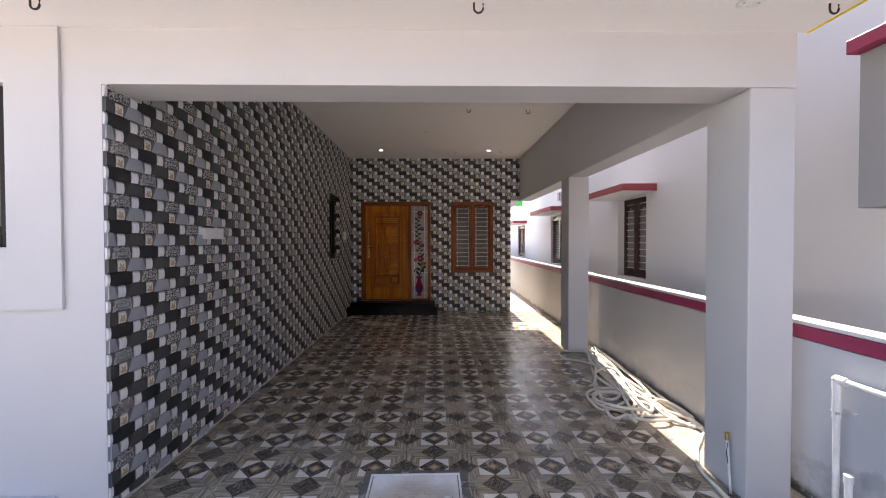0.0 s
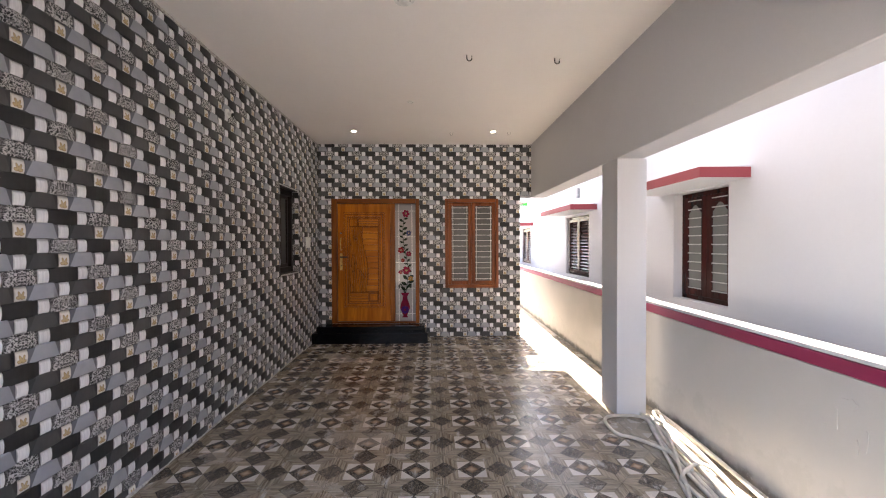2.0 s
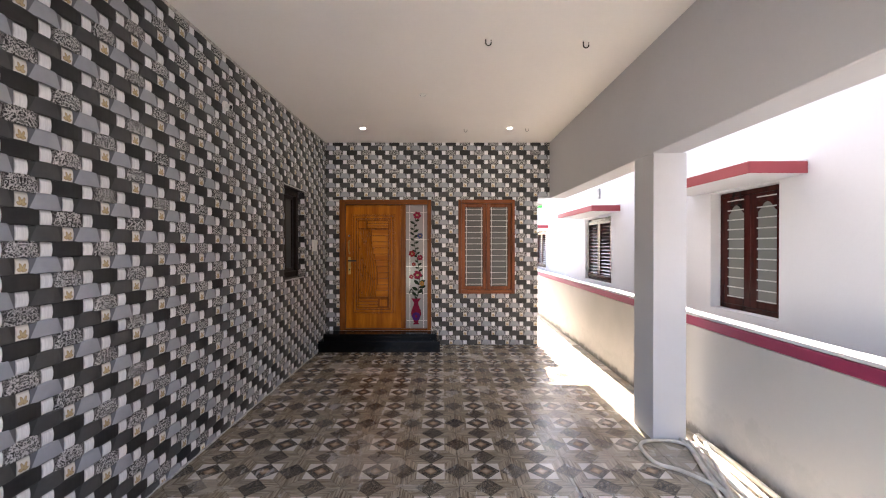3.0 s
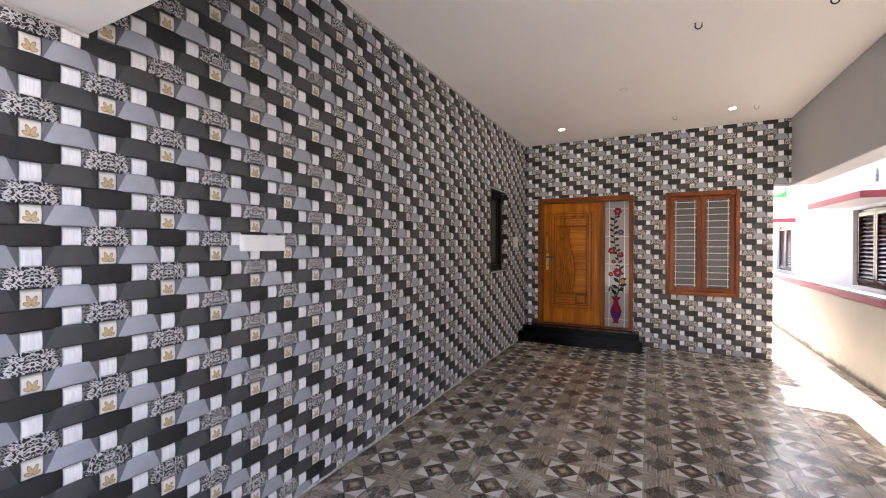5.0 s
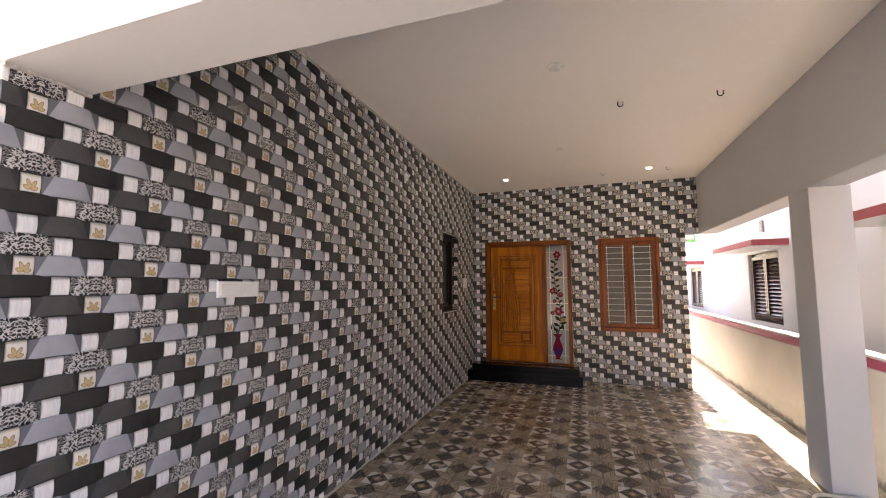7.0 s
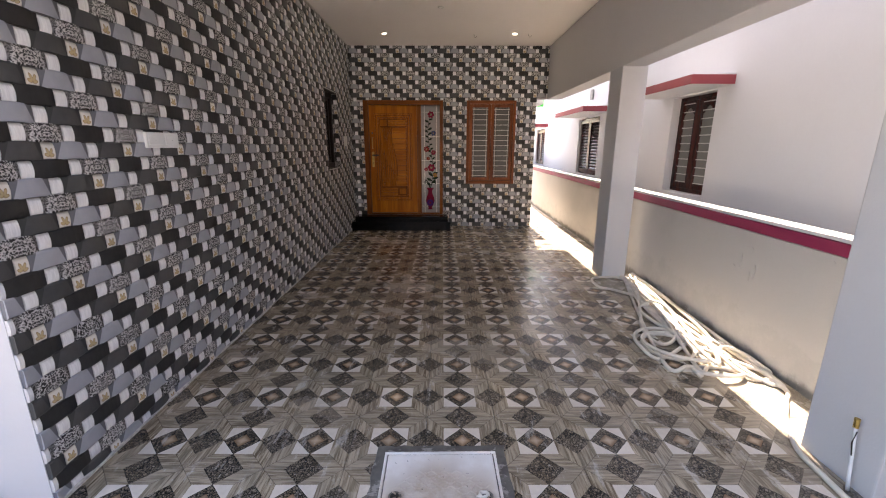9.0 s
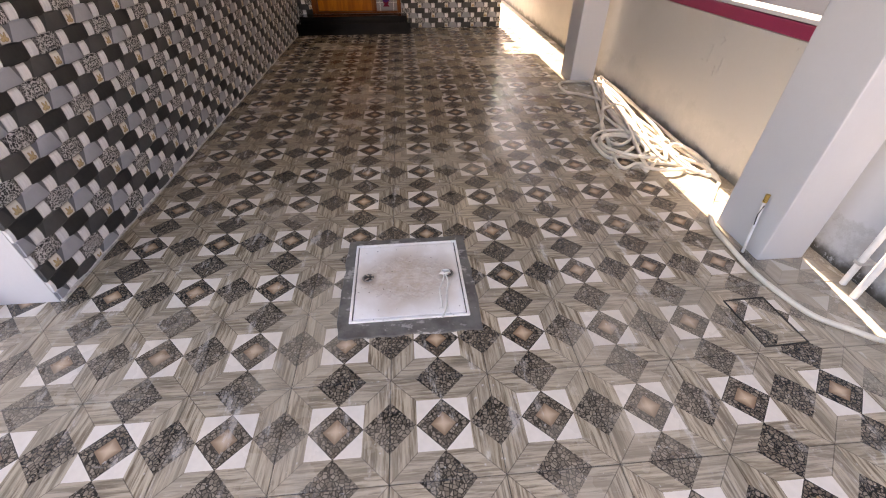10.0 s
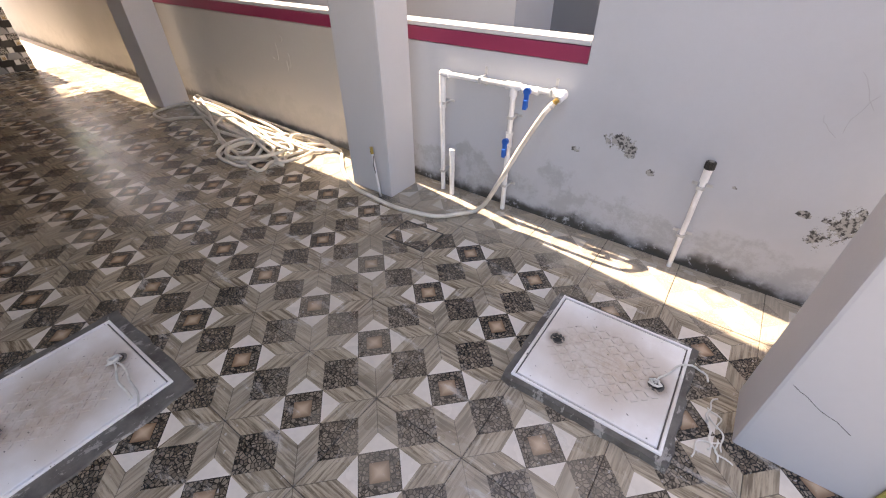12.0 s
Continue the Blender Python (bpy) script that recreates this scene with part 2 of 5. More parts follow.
    rim = k.f("MAXIMUM", k.f("LESS_THAN", k.f("ABSOLUTE", k.f("SUBTRACT", s, 1.0)), 0.025), k.f("LESS_THAN", k.f("ABSOLUTE", k.f("SUBTRACT", s, 0.5)), 0.018))
    c = k.mix(k.f("MAXIMUM", seam, rim), c, (0.03, 0.025, 0.02))
    # dust, dried water and scuffs over many tiles
    dust = k.step(k.noise(w, 1.1, 6, 0.62), 0.44, 0.72)
    scuff = k.step(k.noise(k.scaled(w, (5.0, 1.6, 1.0)), 2.2, 7, 0.7), 0.54, 0.70)
    smear = k.step(k.noise(k.scaled(w, (2.0, 9.0, 1.0)), 3.0, 8, 0.75), 0.58, 0.72)
    c = k.mix(k.f("MULTIPLY", smear, 0.5), c, (0.47, 0.43, 0.38))
    spot = k.step(k.noise(w, 34, 3, 0.6), 0.665, 0.715)
    c = k.mix(k.f("MULTIPLY", dust, 0.3), c, (0.48, 0.40, 0.30))
    c = k.mix(k.f("MULTIPLY", scuff, 0.5), c, (0.50, 0.47, 0.43))
    c = k.mix(k.f("MULTIPLY", spot, 0.5), c, (0.55, 0.53, 0.50))
    # cement dust and washed-out sunlight, painted as a paler band toward the compound wall
    sun_pale = k.step(k.f("ADD", k.xyz(w)[0], k.f("MULTIPLY", k.f("SUBTRACT", k.noise(w, 3.0, 6, 0.65), 0.5), 0.5)), 3.40, 3.62)
    c = k.mix(k.f("MULTIPLY", sun_pale, 0.6), c, (0.40, 0.35, 0.28))
    k.color(c)
    r = k.f("ADD", 0.10, k.f("MULTIPLY", k.f("MAXIMUM", dust, scuff), 0.22))
    k.rough(k.f("ADD", r, k.f("MULTIPLY", k.noise(w, 9, 4), 0.14)))
    h = k.f("ADD", k.f("MULTIPLY", k.f("MULTIPLY", pebs, k.f("SUBTRACT", 1.0, core)), k.step(d, 0.0, 0.2)), k.f("MULTIPLY", g, 0.25))
    return k.bump(h, 0.25, 0.0012).m


TILE = 0.3908
STAR_TILE = floor_tile_mat()


def weave_mats():
    """Printed facing tiles that imitate woven strips; dark joints and shade between strips are painted into the print.
    """
    out = {}

    def strip(k, c, edge=0.06):
        v = k.xyz(k.pos("uv"))[1]
        return k.mix(k.f("MULTIPLY", k.step(v, edge, edge * 0.35), 0.85), c, (0.008, 0.008, 0.008))

    # squares darken at ends and sides: shade under the strips, put into the colour
    def slip(k, c, tone):
        u, v, _ = k.xyz(k.pos("uv"))
        tuck_shade = k.f("MAXIMUM", k.step(v, 0.80, 1.0), k.step(v, 0.09, 0.0))
        side = k.step(k.f("ABSOLUTE", k.f("SUBTRACT", u, 0.5)), 0.42, 0.5)
        return k.mix(k.f("MULTIPLY", k.f("MAXIMUM", tuck_shade, k.f("MULTIPLY", side, 0.6)), 0.6), c, tone)

    k = Mat("charcoal_weave_tile", 0.42, spec=0.3)
    p = k.pos()
    k.color(strip(k, k.mix(k.noise(p, 25, 4), (0.020, 0.020, 0.0205), (0.040, 0.040, 0.041)))).bump(k.noise(p, 160, 2), 0.1, 0.001)
    out["dark"] = k.m
    k = Mat("slate_weave_tile", 0.42, spec=0.3)
    p, (u, v, _) = k.pos(), k.xyz(k.pos("uv"))
    fold = k.f("ADD", k.f("MULTIPLY", k.f("SUBTRACT", 0.5, k.f("ABSOLUTE", k.f("SUBTRACT", u, 0.5))), 5.0), k.f("SUBTRACT", 0.0, v))
    k.color(strip(k, k.mix(k.step(fold, -0.05, 0.05), (0.046, 0.047, 0.049), k.mix(k.noise(p, 25, 4), (0.058, 0.060, 0.061), (0.088, 0.091, 0.093))))).bump(k.noise(p, 160, 2), 0.1, 0.001)
    out["slate"] = k.m
    k = Mat("silver_grey_weave_tile", 0.34, spec=0.5)
    p, (u, v, _) = k.pos(), k.xyz(k.pos("uv"))
    fold = k.f("ADD", k.f("MULTIPLY", k.f("SUBTRACT", 0.5, k.f("ABSOLUTE", k.f("SUBTRACT", u, 0.5))), 5.0), k.f("SUBTRACT", 0.0, v))
    k.color(strip(k, k.mix(k.step(fold, -0.05, 0.05), (0.125, 0.13, 0.15), k.mix(k.noise(p, 18, 4), (0.29, 0.305, 0.345), (0.405, 0.42, 0.47)))))
    out["silver"] = k.m
    k = Mat("pale_streaked_weave_tile", 0.34, spec=0.5)
    p = k.pos()
    st = k.noise(k.scaled(p, (150.0, 150.0, 9.0)), 1.0, 4, 0.6)
    k.color(slip(k, k.mix(k.step(st, 0.3, 0.7), (0.76, 0.76, 0.78), (0.92, 0.92, 0.935)), (0.20, 0.20, 0.21))).bump(st, 0.12, 0.001)
    out["pale"] = k.m
    k = Mat("arabesque_weave_tile", 0.42, spec=0.32)
    p, uv = k.pos(), k.pos("uv")
    u, v, _ = k.xyz(uv)
    q = k.vec(k.f("ABSOLUTE", k.f("SUBTRACT", u, 0.5)), k.f("MULTIPLY", v, 0.5), k.f("MULTIPLY", k.node("NewGeometry").outputs["Random Per Island"], 3.0))
    n1 = k.noise(q, 12.0, 0.5)
    n2 = k.noise(k.scaled(q, (1.0, -1.0, 1.0)), 14.0, 0.3)
    line = k.f("MAXIMUM", k.step(k.f("ABSOLUTE", k.f("SUBTRACT", n1, 0.5)), 0.062, 0.046), k.step(k.f("ABSOLUTE", k.f("SUBTRACT", n2, 0.46)), 0.046, 0.032))
    fold = k.f("SUBTRACT", k.f("MULTIPLY", k.f("SUBTRACT", 0.5, k.f("ABSOLUTE", k.f("SUBTRACT", u, 0.5))), 7.0), v)
    line = k.f("MULTIPLY", line, k.f("ADD", 0.35, k.f("MULTIPLY", k.step(fold, -0.05, 0.05), 0.65)))
    k.color(strip(k, k.mix(line, (0.022, 0.021, 0.022), k.mix(k.noise(p, 20, 3), (0.46, 0.45, 0.45), (0.68, 0.665, 0.66))))).bump(line, 0.35, 0.0012)
    out["ornament"] = k.m
    k = Mat("gold_leaf_motif_tile", 0.36)
    u, v, _ = k.xyz(k.pos("uv"))
    cx, cy = k.f("SUBTRACT", u, 0.5), k.f("SUBTRACT", v, 0.20)
    field = 9.0
    for deg, length in ((12, 0.20), (62, 0.27), (112, 0.28), (160, 0.21)):
        ca, sa = math.cos(radians(deg)), math.sin(radians(deg))
        along = k.f("SUBTRACT", k.f("ADD", k.f("MULTIPLY", cx, ca), k.f("MULTIPLY", cy, sa)), length)
        over = k.f("SUBTRACT", k.f("MULTIPLY", cy, ca), k.f("MULTIPLY", cx, sa))
        a, b = k.f("DIVIDE", along, length), k.f("DIVIDE", over, 0.115)
        field = k.f("MINIMUM", field, k.f("ADD", k.f("MULTIPLY", a, a), k.f("MULTIPLY", b, b)))
    leaf = k.step(field, 1.05, 0.9)
    gold = k.mix(k.step(field, 0.35, 0.85), (0.54, 0.41, 0.22), (0.27, 0.165, 0.065))
    k.color(slip(k, k.mix(leaf, (0.76, 0.73, 0.68), gold), (0.22, 0.20, 0.17)))
    out["flower"] = k.m
    return out


WEAVE = weave_mats()


# ---- building blocks ----
def block(bm, x0, x1, y0, y1, z0, z1, bevel=0.0, seg=1):
    """A box with optionally rounded edges, added to bm."""
    vs = bmesh.ops.create_cube(bm, size=1.0)["verts"]
    for v in vs:
        v.co = Vector(((x0 + x1) / 2 + v.co.x * (x1 - x0), (y0 + y1) / 2 + v.co.y * (y1 - y0), (z0 + z1) / 2 + v.co.z * (z1 - z0)))
    if bevel:
        es = list({e for v in vs for e in v.link_edges})
        bmesh.ops.bevel(bm, geom=es, offset=bevel, segments=seg, affect="EDGES", profile=0.6)
    return bm


def box(*a, **k):
    return block(bmesh.new(), *a, **k)


def rod(bm, a, b, r, n=12, r2=None, cap=True):
    """A round bar from a to b."""
    a, b = Vector(a), Vector(b)
    m = Matrix.Translation((a + b) / 2) @ (b - a).to_track_quat("Z", "Y").to_matrix().to_4x4()
    bmesh.ops.create_cone(bm, cap_ends=cap, segments=n, radius1=r, radius2=r if r2 is None else r2, depth=(b - a).length, matrix=m)
    return bm


def tube(bm, pts, r, n=8):
    """A round tube run along points."""
    pts = [Vector(p) for p in pts]
    up = Vector((0, 0, 1))
    rings = []
    for i, p in enumerate(pts):
        d = (pts[min(i + 1, len(pts) - 1)] - pts[max(i - 1, 0)]).normalized()
        side = d.cross(up)
        if side.length < 1e-3:
            side = d.cross(Vector((1, 0, 0)))
        side.normalize()
        top = side.cross(d)
        rings.append([bm.verts.new(p + side * (r * math.cos(2 * math.pi * j / n)) + top * (r * math.sin(2 * math.pi * j / n))) for j in range(n)])
    for ra, rb in zip(rings, rings[1:]):
        for j in range(n):
            bm.faces.new((ra[j], ra[(j + 1) % n], rb[(j + 1) % n], rb[j])).smooth = True
    bm.faces.new(rings[0][::-1])
    bm.faces.new(rings[-1])
    return bm


def outline(bm, pts, axis, lo, hi):
    """A flat closed outline (pairs) given thickness along an axis from lo to hi."""
    def place(p, d):
        c = list(p)
        c.insert(axis, d)
        return bm.verts.new(c)
    a, b = [place(p, lo) for p in pts], [place(p, hi) for p in pts]
    bm.faces.new(a), bm.faces.new(b[::-1])
    n = len(pts)
    for i in range(n):
        bm.faces.new((a[i], b[i], b[(i + 1) % n], a[(i + 1) % n]))
    return bm


def finish(bm, name, material):
    bmesh.ops.recalc_face_normals(bm, faces=bm.faces)
    me = bpy.data.meshes.new(name)
    bm.to_mesh(me)
    bm.free()
    me.materials.append(material)
    return me


def part(name, bm, material, parent, label=""):
    ob = new(name, finish(bm, name, material))
    ob.parent = parent
    return tagged(ob, label)


def solid(name, bm, material, label, category, kind="", group=""):
    return tagged(new(name, finish(bm, name, material)), label, category, group, kind)


def thing(name, label, category, kind="", group=""):
    ob = new(name)
    ob.empty_display_size = 0.05
    return tagged(ob, label, category, group, kind)


def ring_wall(bm, axis, lo, hi, u0, u1, z0, z1, holes):
    """A wall slab with rectangular holes, as one closed skin; axis is its thickness, u the other horizontal axis; holes are (u0, u1, z0, z1)."""
    us = sorted({u0, u1, *[h[0] for h in holes], *[h[1] for h in holes]})
    zs = sorted({z0, z1, *[h[2] for h in holes], *[h[3] for h in holes]})
    full = {(i, j) for i in range(len(us) - 1) for j in range(len(zs) - 1) if not any(h[0] <= us[i] and us[i + 1] <= h[1] and h[2] <= zs[j] and zs[j + 1] <= h[3] for h in holes)}
    made = {}

    def vert(i, j, d):
        if (i, j, d) not in made:
            made[i, j, d] = bm.verts.new((d, us[i], zs[j]) if axis == 0 else (us[i], d, zs[j]))
        return made[i, j, d]
    for i, j in full:
        ring = ((i, j), (i + 1, j), (i + 1, j + 1), (i, j + 1))
        for d in (lo, hi):
            bm.faces.new([vert(*q, d) for q in ring])
        for (a, b), near in zip(zip(ring, ring[1:] + ring[:1]), ((i, j - 1), (i + 1, j), (i, j + 1), (i - 1, j))):
            if near not in full:
                bm.faces.new([vert(*a, lo), vert(*b, lo), vert(*b, hi), vert(*a, hi)])
    return bm


# ---- setting ----
H_CEIL, H_BEAM, H_CANOPY = 3.25, 2.35, 2.655
Y_BACK, X_RIGHT = 6.415, 3.84
DOOR = (0.228, 1.702, 0.24, 2.34)
WIN = (2.135, 3.042, 0.828, 2.338)
LWIN = (4.70, 5.45, 1.19, 2.33)
FWIN = (-1.85, -0.517, 1.46, 2.35)


def compound_x(y):
    return 3.955 + 0.017 * y


bm = bmesh.new()
bmesh.ops.create_grid(bm, x_segments=8, y_segments=8, size=400)
bmesh.ops.translate(bm, verts=bm.verts, vec=(0, 0, -0.075))
solid("ground", bm, GROUND, "dusty bare ground around the houses", "ground", "structure")
solid("pavement", box(3.41, 4.75, Y_BACK + 0.0, 17, -0.07, -0.002), PATH_CEMENT, "beige cement passage beside the house", "passage", "structure")
floor = solid("floor", block(block(bmesh.new(), -3.5, 4.3, -3.0, 0.0, -0.07, -0.005), -0.02, 4.3, 0.0, Y_BACK, -0.07, -0.005), BED, "patterned parking tiles with dark joints", "floor", "structure")

solid("wall_left", ring_wall(bmesh.new(), 0, -0.25, -0.010, 0.25, 10.0, -0.05, 3.4, [LWIN]), WHITE, "house wall faced with woven-look tiles", "wall", "structure")
solid("wall_back", ring_wall(bmesh.new(), 1, Y_BACK + 0.010, Y_BACK + 0.26, -0.010, 3.41, -0.05, 3.25, [DOOR, WIN]), WHITE, "end wall faced with woven-look tiles", "wall", "structure")
solid("wall_passage", box(3.16, 3.41, Y_BACK + 0.26, 10.0, -0.05, 3.25), WHITE, "white plastered house wall along the passage", "wall", "structure")
# out of view; placed so its shadow cuts the sun patch on the floor
solid("window_hood", box(3.412, 3.72, 7.2, 9.0, 2.35, 2.43, bevel=0.006), WHITE, "unseen white concrete hood over the passage, shading the floor", "window hood", "structure")
solid("wall_front", ring_wall(bmesh.new(), 1, 0.0, 0.25, -3.7, -0.010, -0.05, 3.4, [FWIN]), WHITE, "white plastered front wall of the house", "wall", "structure")
pan = bmesh.new()
ring_wall(pan, 1, -0.018, -0.002, -3.7, -0.225, 1.12, H_CANOPY - 0.002, [FWIN])
solid("wall_panel", pan, WHITE, "raised white plaster panel around a window", "wall panel", "structure")
solid("plinth", box(-1.6, -0.28, -0.12, -0.002, -0.05, 0.09, bevel=0.012, seg=2), WHITE, "low white plinth at the foot of the front wall", "plinth", "structure")
solid("wall_house_left", box(-3.7, -3.45, 0.25, 10.0, -0.05, 3.4), WHITE, "white plastered outer house wall", "wall", "structure")
solid("wall_house_rear", box(-3.7, 3.41, 10.0, 10.25, -0.05, 3.4), WHITE, "white plastered rear house wall", "wall", "structure")
solid("floor_inside", box(-3.45, 3.16, 0.25, 10.0, -0.06, -0.03), CEMENT, "cement floor of the dark rooms", "floor", "structure")

solid("ceiling", box(-0.01, 3.598, 0.27, Y_BACK, H_CEIL, H_CEIL + 0.08), CEIL, "cream white painted ceiling", "ceiling", "structure")
rf = bmesh.new()
block(rf, -3.7, X_RIGHT, 0.0, Y_BACK + 0.02, 3.40, 3.52)
block(rf, -3.7, 3.41, Y_BACK + 0.02, 10.25, 3.40, 3.52)
solid("roof", rf, WHITE, "flat concrete roof slab", "roof", "structure")
solid("parapet", box(X_RIGHT - 0.12, X_RIGHT, 0.12, Y_BACK + 0.02, 3.52, 4.2), WHITE, "white plastered roof parapet", "parapet", "structure")
solid("beam_front", box(-0.010, X_RIGHT - 0.003, 0.0, 0.27, H_BEAM, 3.40), WHITE, "white plastered beam over the carport entrance", "beam", "structure")
solid("beam_side", box(3.60, X_RIGHT + 0.012, 0.27, Y_BACK + 0.02, H_BEAM + 0.002, 3.40, bevel=0.006), COLUMN, "deep white plastered beam along the open side", "beam", "structure")
solid("column_1", box(3.578, X_RIGHT, 0.003, 0.368, -0.05, H_BEAM, bevel=0.008, seg=2), COLUMN, "square white plastered column at the entrance", "column", "structure")
solid("column_2", box(3.602, X_RIGHT + 0.035, 3.195, 3.53, -0.05, H_BEAM + 0.002, bevel=0.008, seg=2), COLUMN, "square white plastered column beside the hose", "column", "structure")
solid("canopy", box(-3.7, 3.885, -0.6, 0.0, H_CANOPY, 2.80), CEIL, "white concrete canopy over the entrance", "canopy", "structure")
# bright yellow colour stands in for sunlight on the slab's edge
solid("trim", box(3.885, 3.901, -0.6, -0.002, H_CANOPY - 0.004, 2.80), YELLOW, "canopy edge coloured bright yellow as if sunlit", "trim", "structure")
solid("gate_pillar", box(2.975, 3.235, -2.62, -2.098, -0.05, 2.2, bevel=0.012, seg=2), PILLAR, "broad white plastered gate pillar with a hairline crack", "pillar", "structure")
cr = bmesh.new()
random.seed(4)
tube(cr, [(2.9745, -2.125 - 0.022 * i, 0.36 - 0.013 * i + random.uniform(-0.007, 0.007)) for i in range(9)], 0.0008, 4)
solid("trim_crack", cr, DARK_FRAME, "hairline crack in the pillar's plaster", "crack", "structure")

gp = thing("gate_post", "black steel gate post with a yellow edge beside the pillar", "gate post")
part("post", box(2.940, 2.9735, -2.535, -2.468, -0.004, 2.0, bevel=0.004), BLACK, gp)
part("edge_strip", box(2.962, 2.9735, -2.4675, -2.446, 0.035, 2.0, bevel=0.003), simple("dull_yellow_gate_paint", (0.42, 0.37, 0.10), 0.6), gp, "chipped yellow painted edge")
part("foot_bracket", box(2.942, 2.9735, -2.4675, -2.428, -0.004, 0.034, bevel=0.004), BLACK, gp, "black steel foot bracket")

# white grout fillets where the tile facing ends
gr = bmesh.new()
block(gr, -0.008, 0.018, 0.272, Y_BACK - 0.014, H_CEIL - 0.020, H_CEIL - 0.001)
random.seed(17)
for i in range(9):
    block(gr, -0.006, random.uniform(0.014, 0.019), 0.004 + 0.0295 * i, 0.0335 + 0.0295 * i, H_BEAM - random.uniform(0.010, 0.016), H_BEAM - 0.001)
solid("trim_grout_top", gr, GROUT_WHITE, "white grout line under the ceiling", "trim", "structure")
gr = bmesh.new()
random.seed(11)
y = 0.0
while y < 5.9:
    l = random.uniform(0.08, 0.3)
    w = random.uniform(0.012, 0.024)
    block(gr, 0.0, w, y, min(y + l, 5.95), -0.003, random.uniform(0.006, 0.014))
    y += l
solid("trim_grout_foot", gr, GROUT_WHITE, "rough white grout at the foot of the tiles", "trim", "structure")


def compound():
    """The compound wall beside the drive: low with a maroon band, tall in front."""
    def wall(y0, y1, z1, off=0.0, thick=0.115, z0=-0.07):
        b = block(bmesh.new(), 0, thick, y0, y1, z0, z1, 0.004)
        for v in b.verts:
            v.co.x += compound_x(v.co.y) + off
        return b
    def stepped(y0, y1, z1, hole):
        b = ring_wall(bmesh.new(), 0, 0.0, 0.115, y0, y1, -0.07, z1, [hole])
        for v in b.verts:
            v.co.x += compound_x(v.co.y)
        return b
    low = solid("compound_wall", wall(0.2, 11.0, 0.914), COMPOUND, "low cream plastered compound wall with damp foot", "wall", "structure")
    part("band", wall(-1.04, 11.0, 0.994, -0.006, 0.121, 0.918), MAROON, low, "maroon painted band")
    part("coping", wall(-1.04, 11.0, 1.024, -0.004, 0.125, 0.997), WHITE, low, "white cement coping")
    solid("compound_wall_tall", stepped(-4.4, 0.2, 1.95, (-1.043, 0.2, 0.914, 1.95)), COMPOUND_OLD, "tall white compound wall with peeling, mouldy plaster", "wall", "structure")
    far = solid("compound_wall_far", wall(11.0, 16.0, 1.28), COMPOUND, "higher far stretch of the compound wall", "wall", "structure")
    part("band", wall(11.0, 16.0, 1.36, -0.006, 0.121, 1.283), MAROON, far, "maroon painted band")


compound()
ck = bmesh.new()
random.seed(14)
for y, z, dy, dz in ((-2.03, 1.02, -0.012, -0.022), (-2.11, 0.95, 0.008, -0.024), (-1.99, 0.86, -0.016, -0.012)):
    pts = []
    for i in range(7):
        pts.append((compound_x(y) - 0.0002, y, z))
        y += dy + random.uniform(-0.012, 0.012)
        z += dz + random.uniform(-0.006, 0.006)
    tube(ck, pts, 0.0004, 4)
solid("trim_wall_cracks", ck, NEIGHBOUR_GREY, "fine cracks in the compound wall's plaster", "crack", "structure")

# rough plaster daubs on the low wall
pd = bmesh.new()
random.seed(23)
for y, z, ry, rz in ((1.47, 0.78, 0.045, 0.03), (1.55, 0.68, 0.02, 0.07), (1.40, 0.63, 0.02, 0.06), (1.62, 0.62, 0.03, 0.012), (1.44, 0.58, 0.012, 0.04), (0.81, 0.87, 0.008, 0.008), (2.5, 0.41, 0.010, 0.012)):
    a0 = random.uniform(0, 6)
    pts = []
    for i in range(11):
        a = 2 * math.pi * i / 11
        k = random.uniform(0.6, 1.15)
        pts.append((y + ry * k * math.cos(a), z + rz * k * math.sin(a)))
    outline(pd, pts, 0, compound_x(y) - 0.0035, compound_x(y) + 0.004)
solid("trim_plaster_daubs", pd, COMPOUND, "rough plaster daubs left on the compound wall", "plaster daub", "structure")

# ---- neighbour's house ----
N_X = 4.70
N1 = (3.28, 4.15, 0.955, 2.13)
N2 = (6.68, 7.90, 0.955, 2.10)
N3 = (11.6, 12.8, 0.955, 2.05)


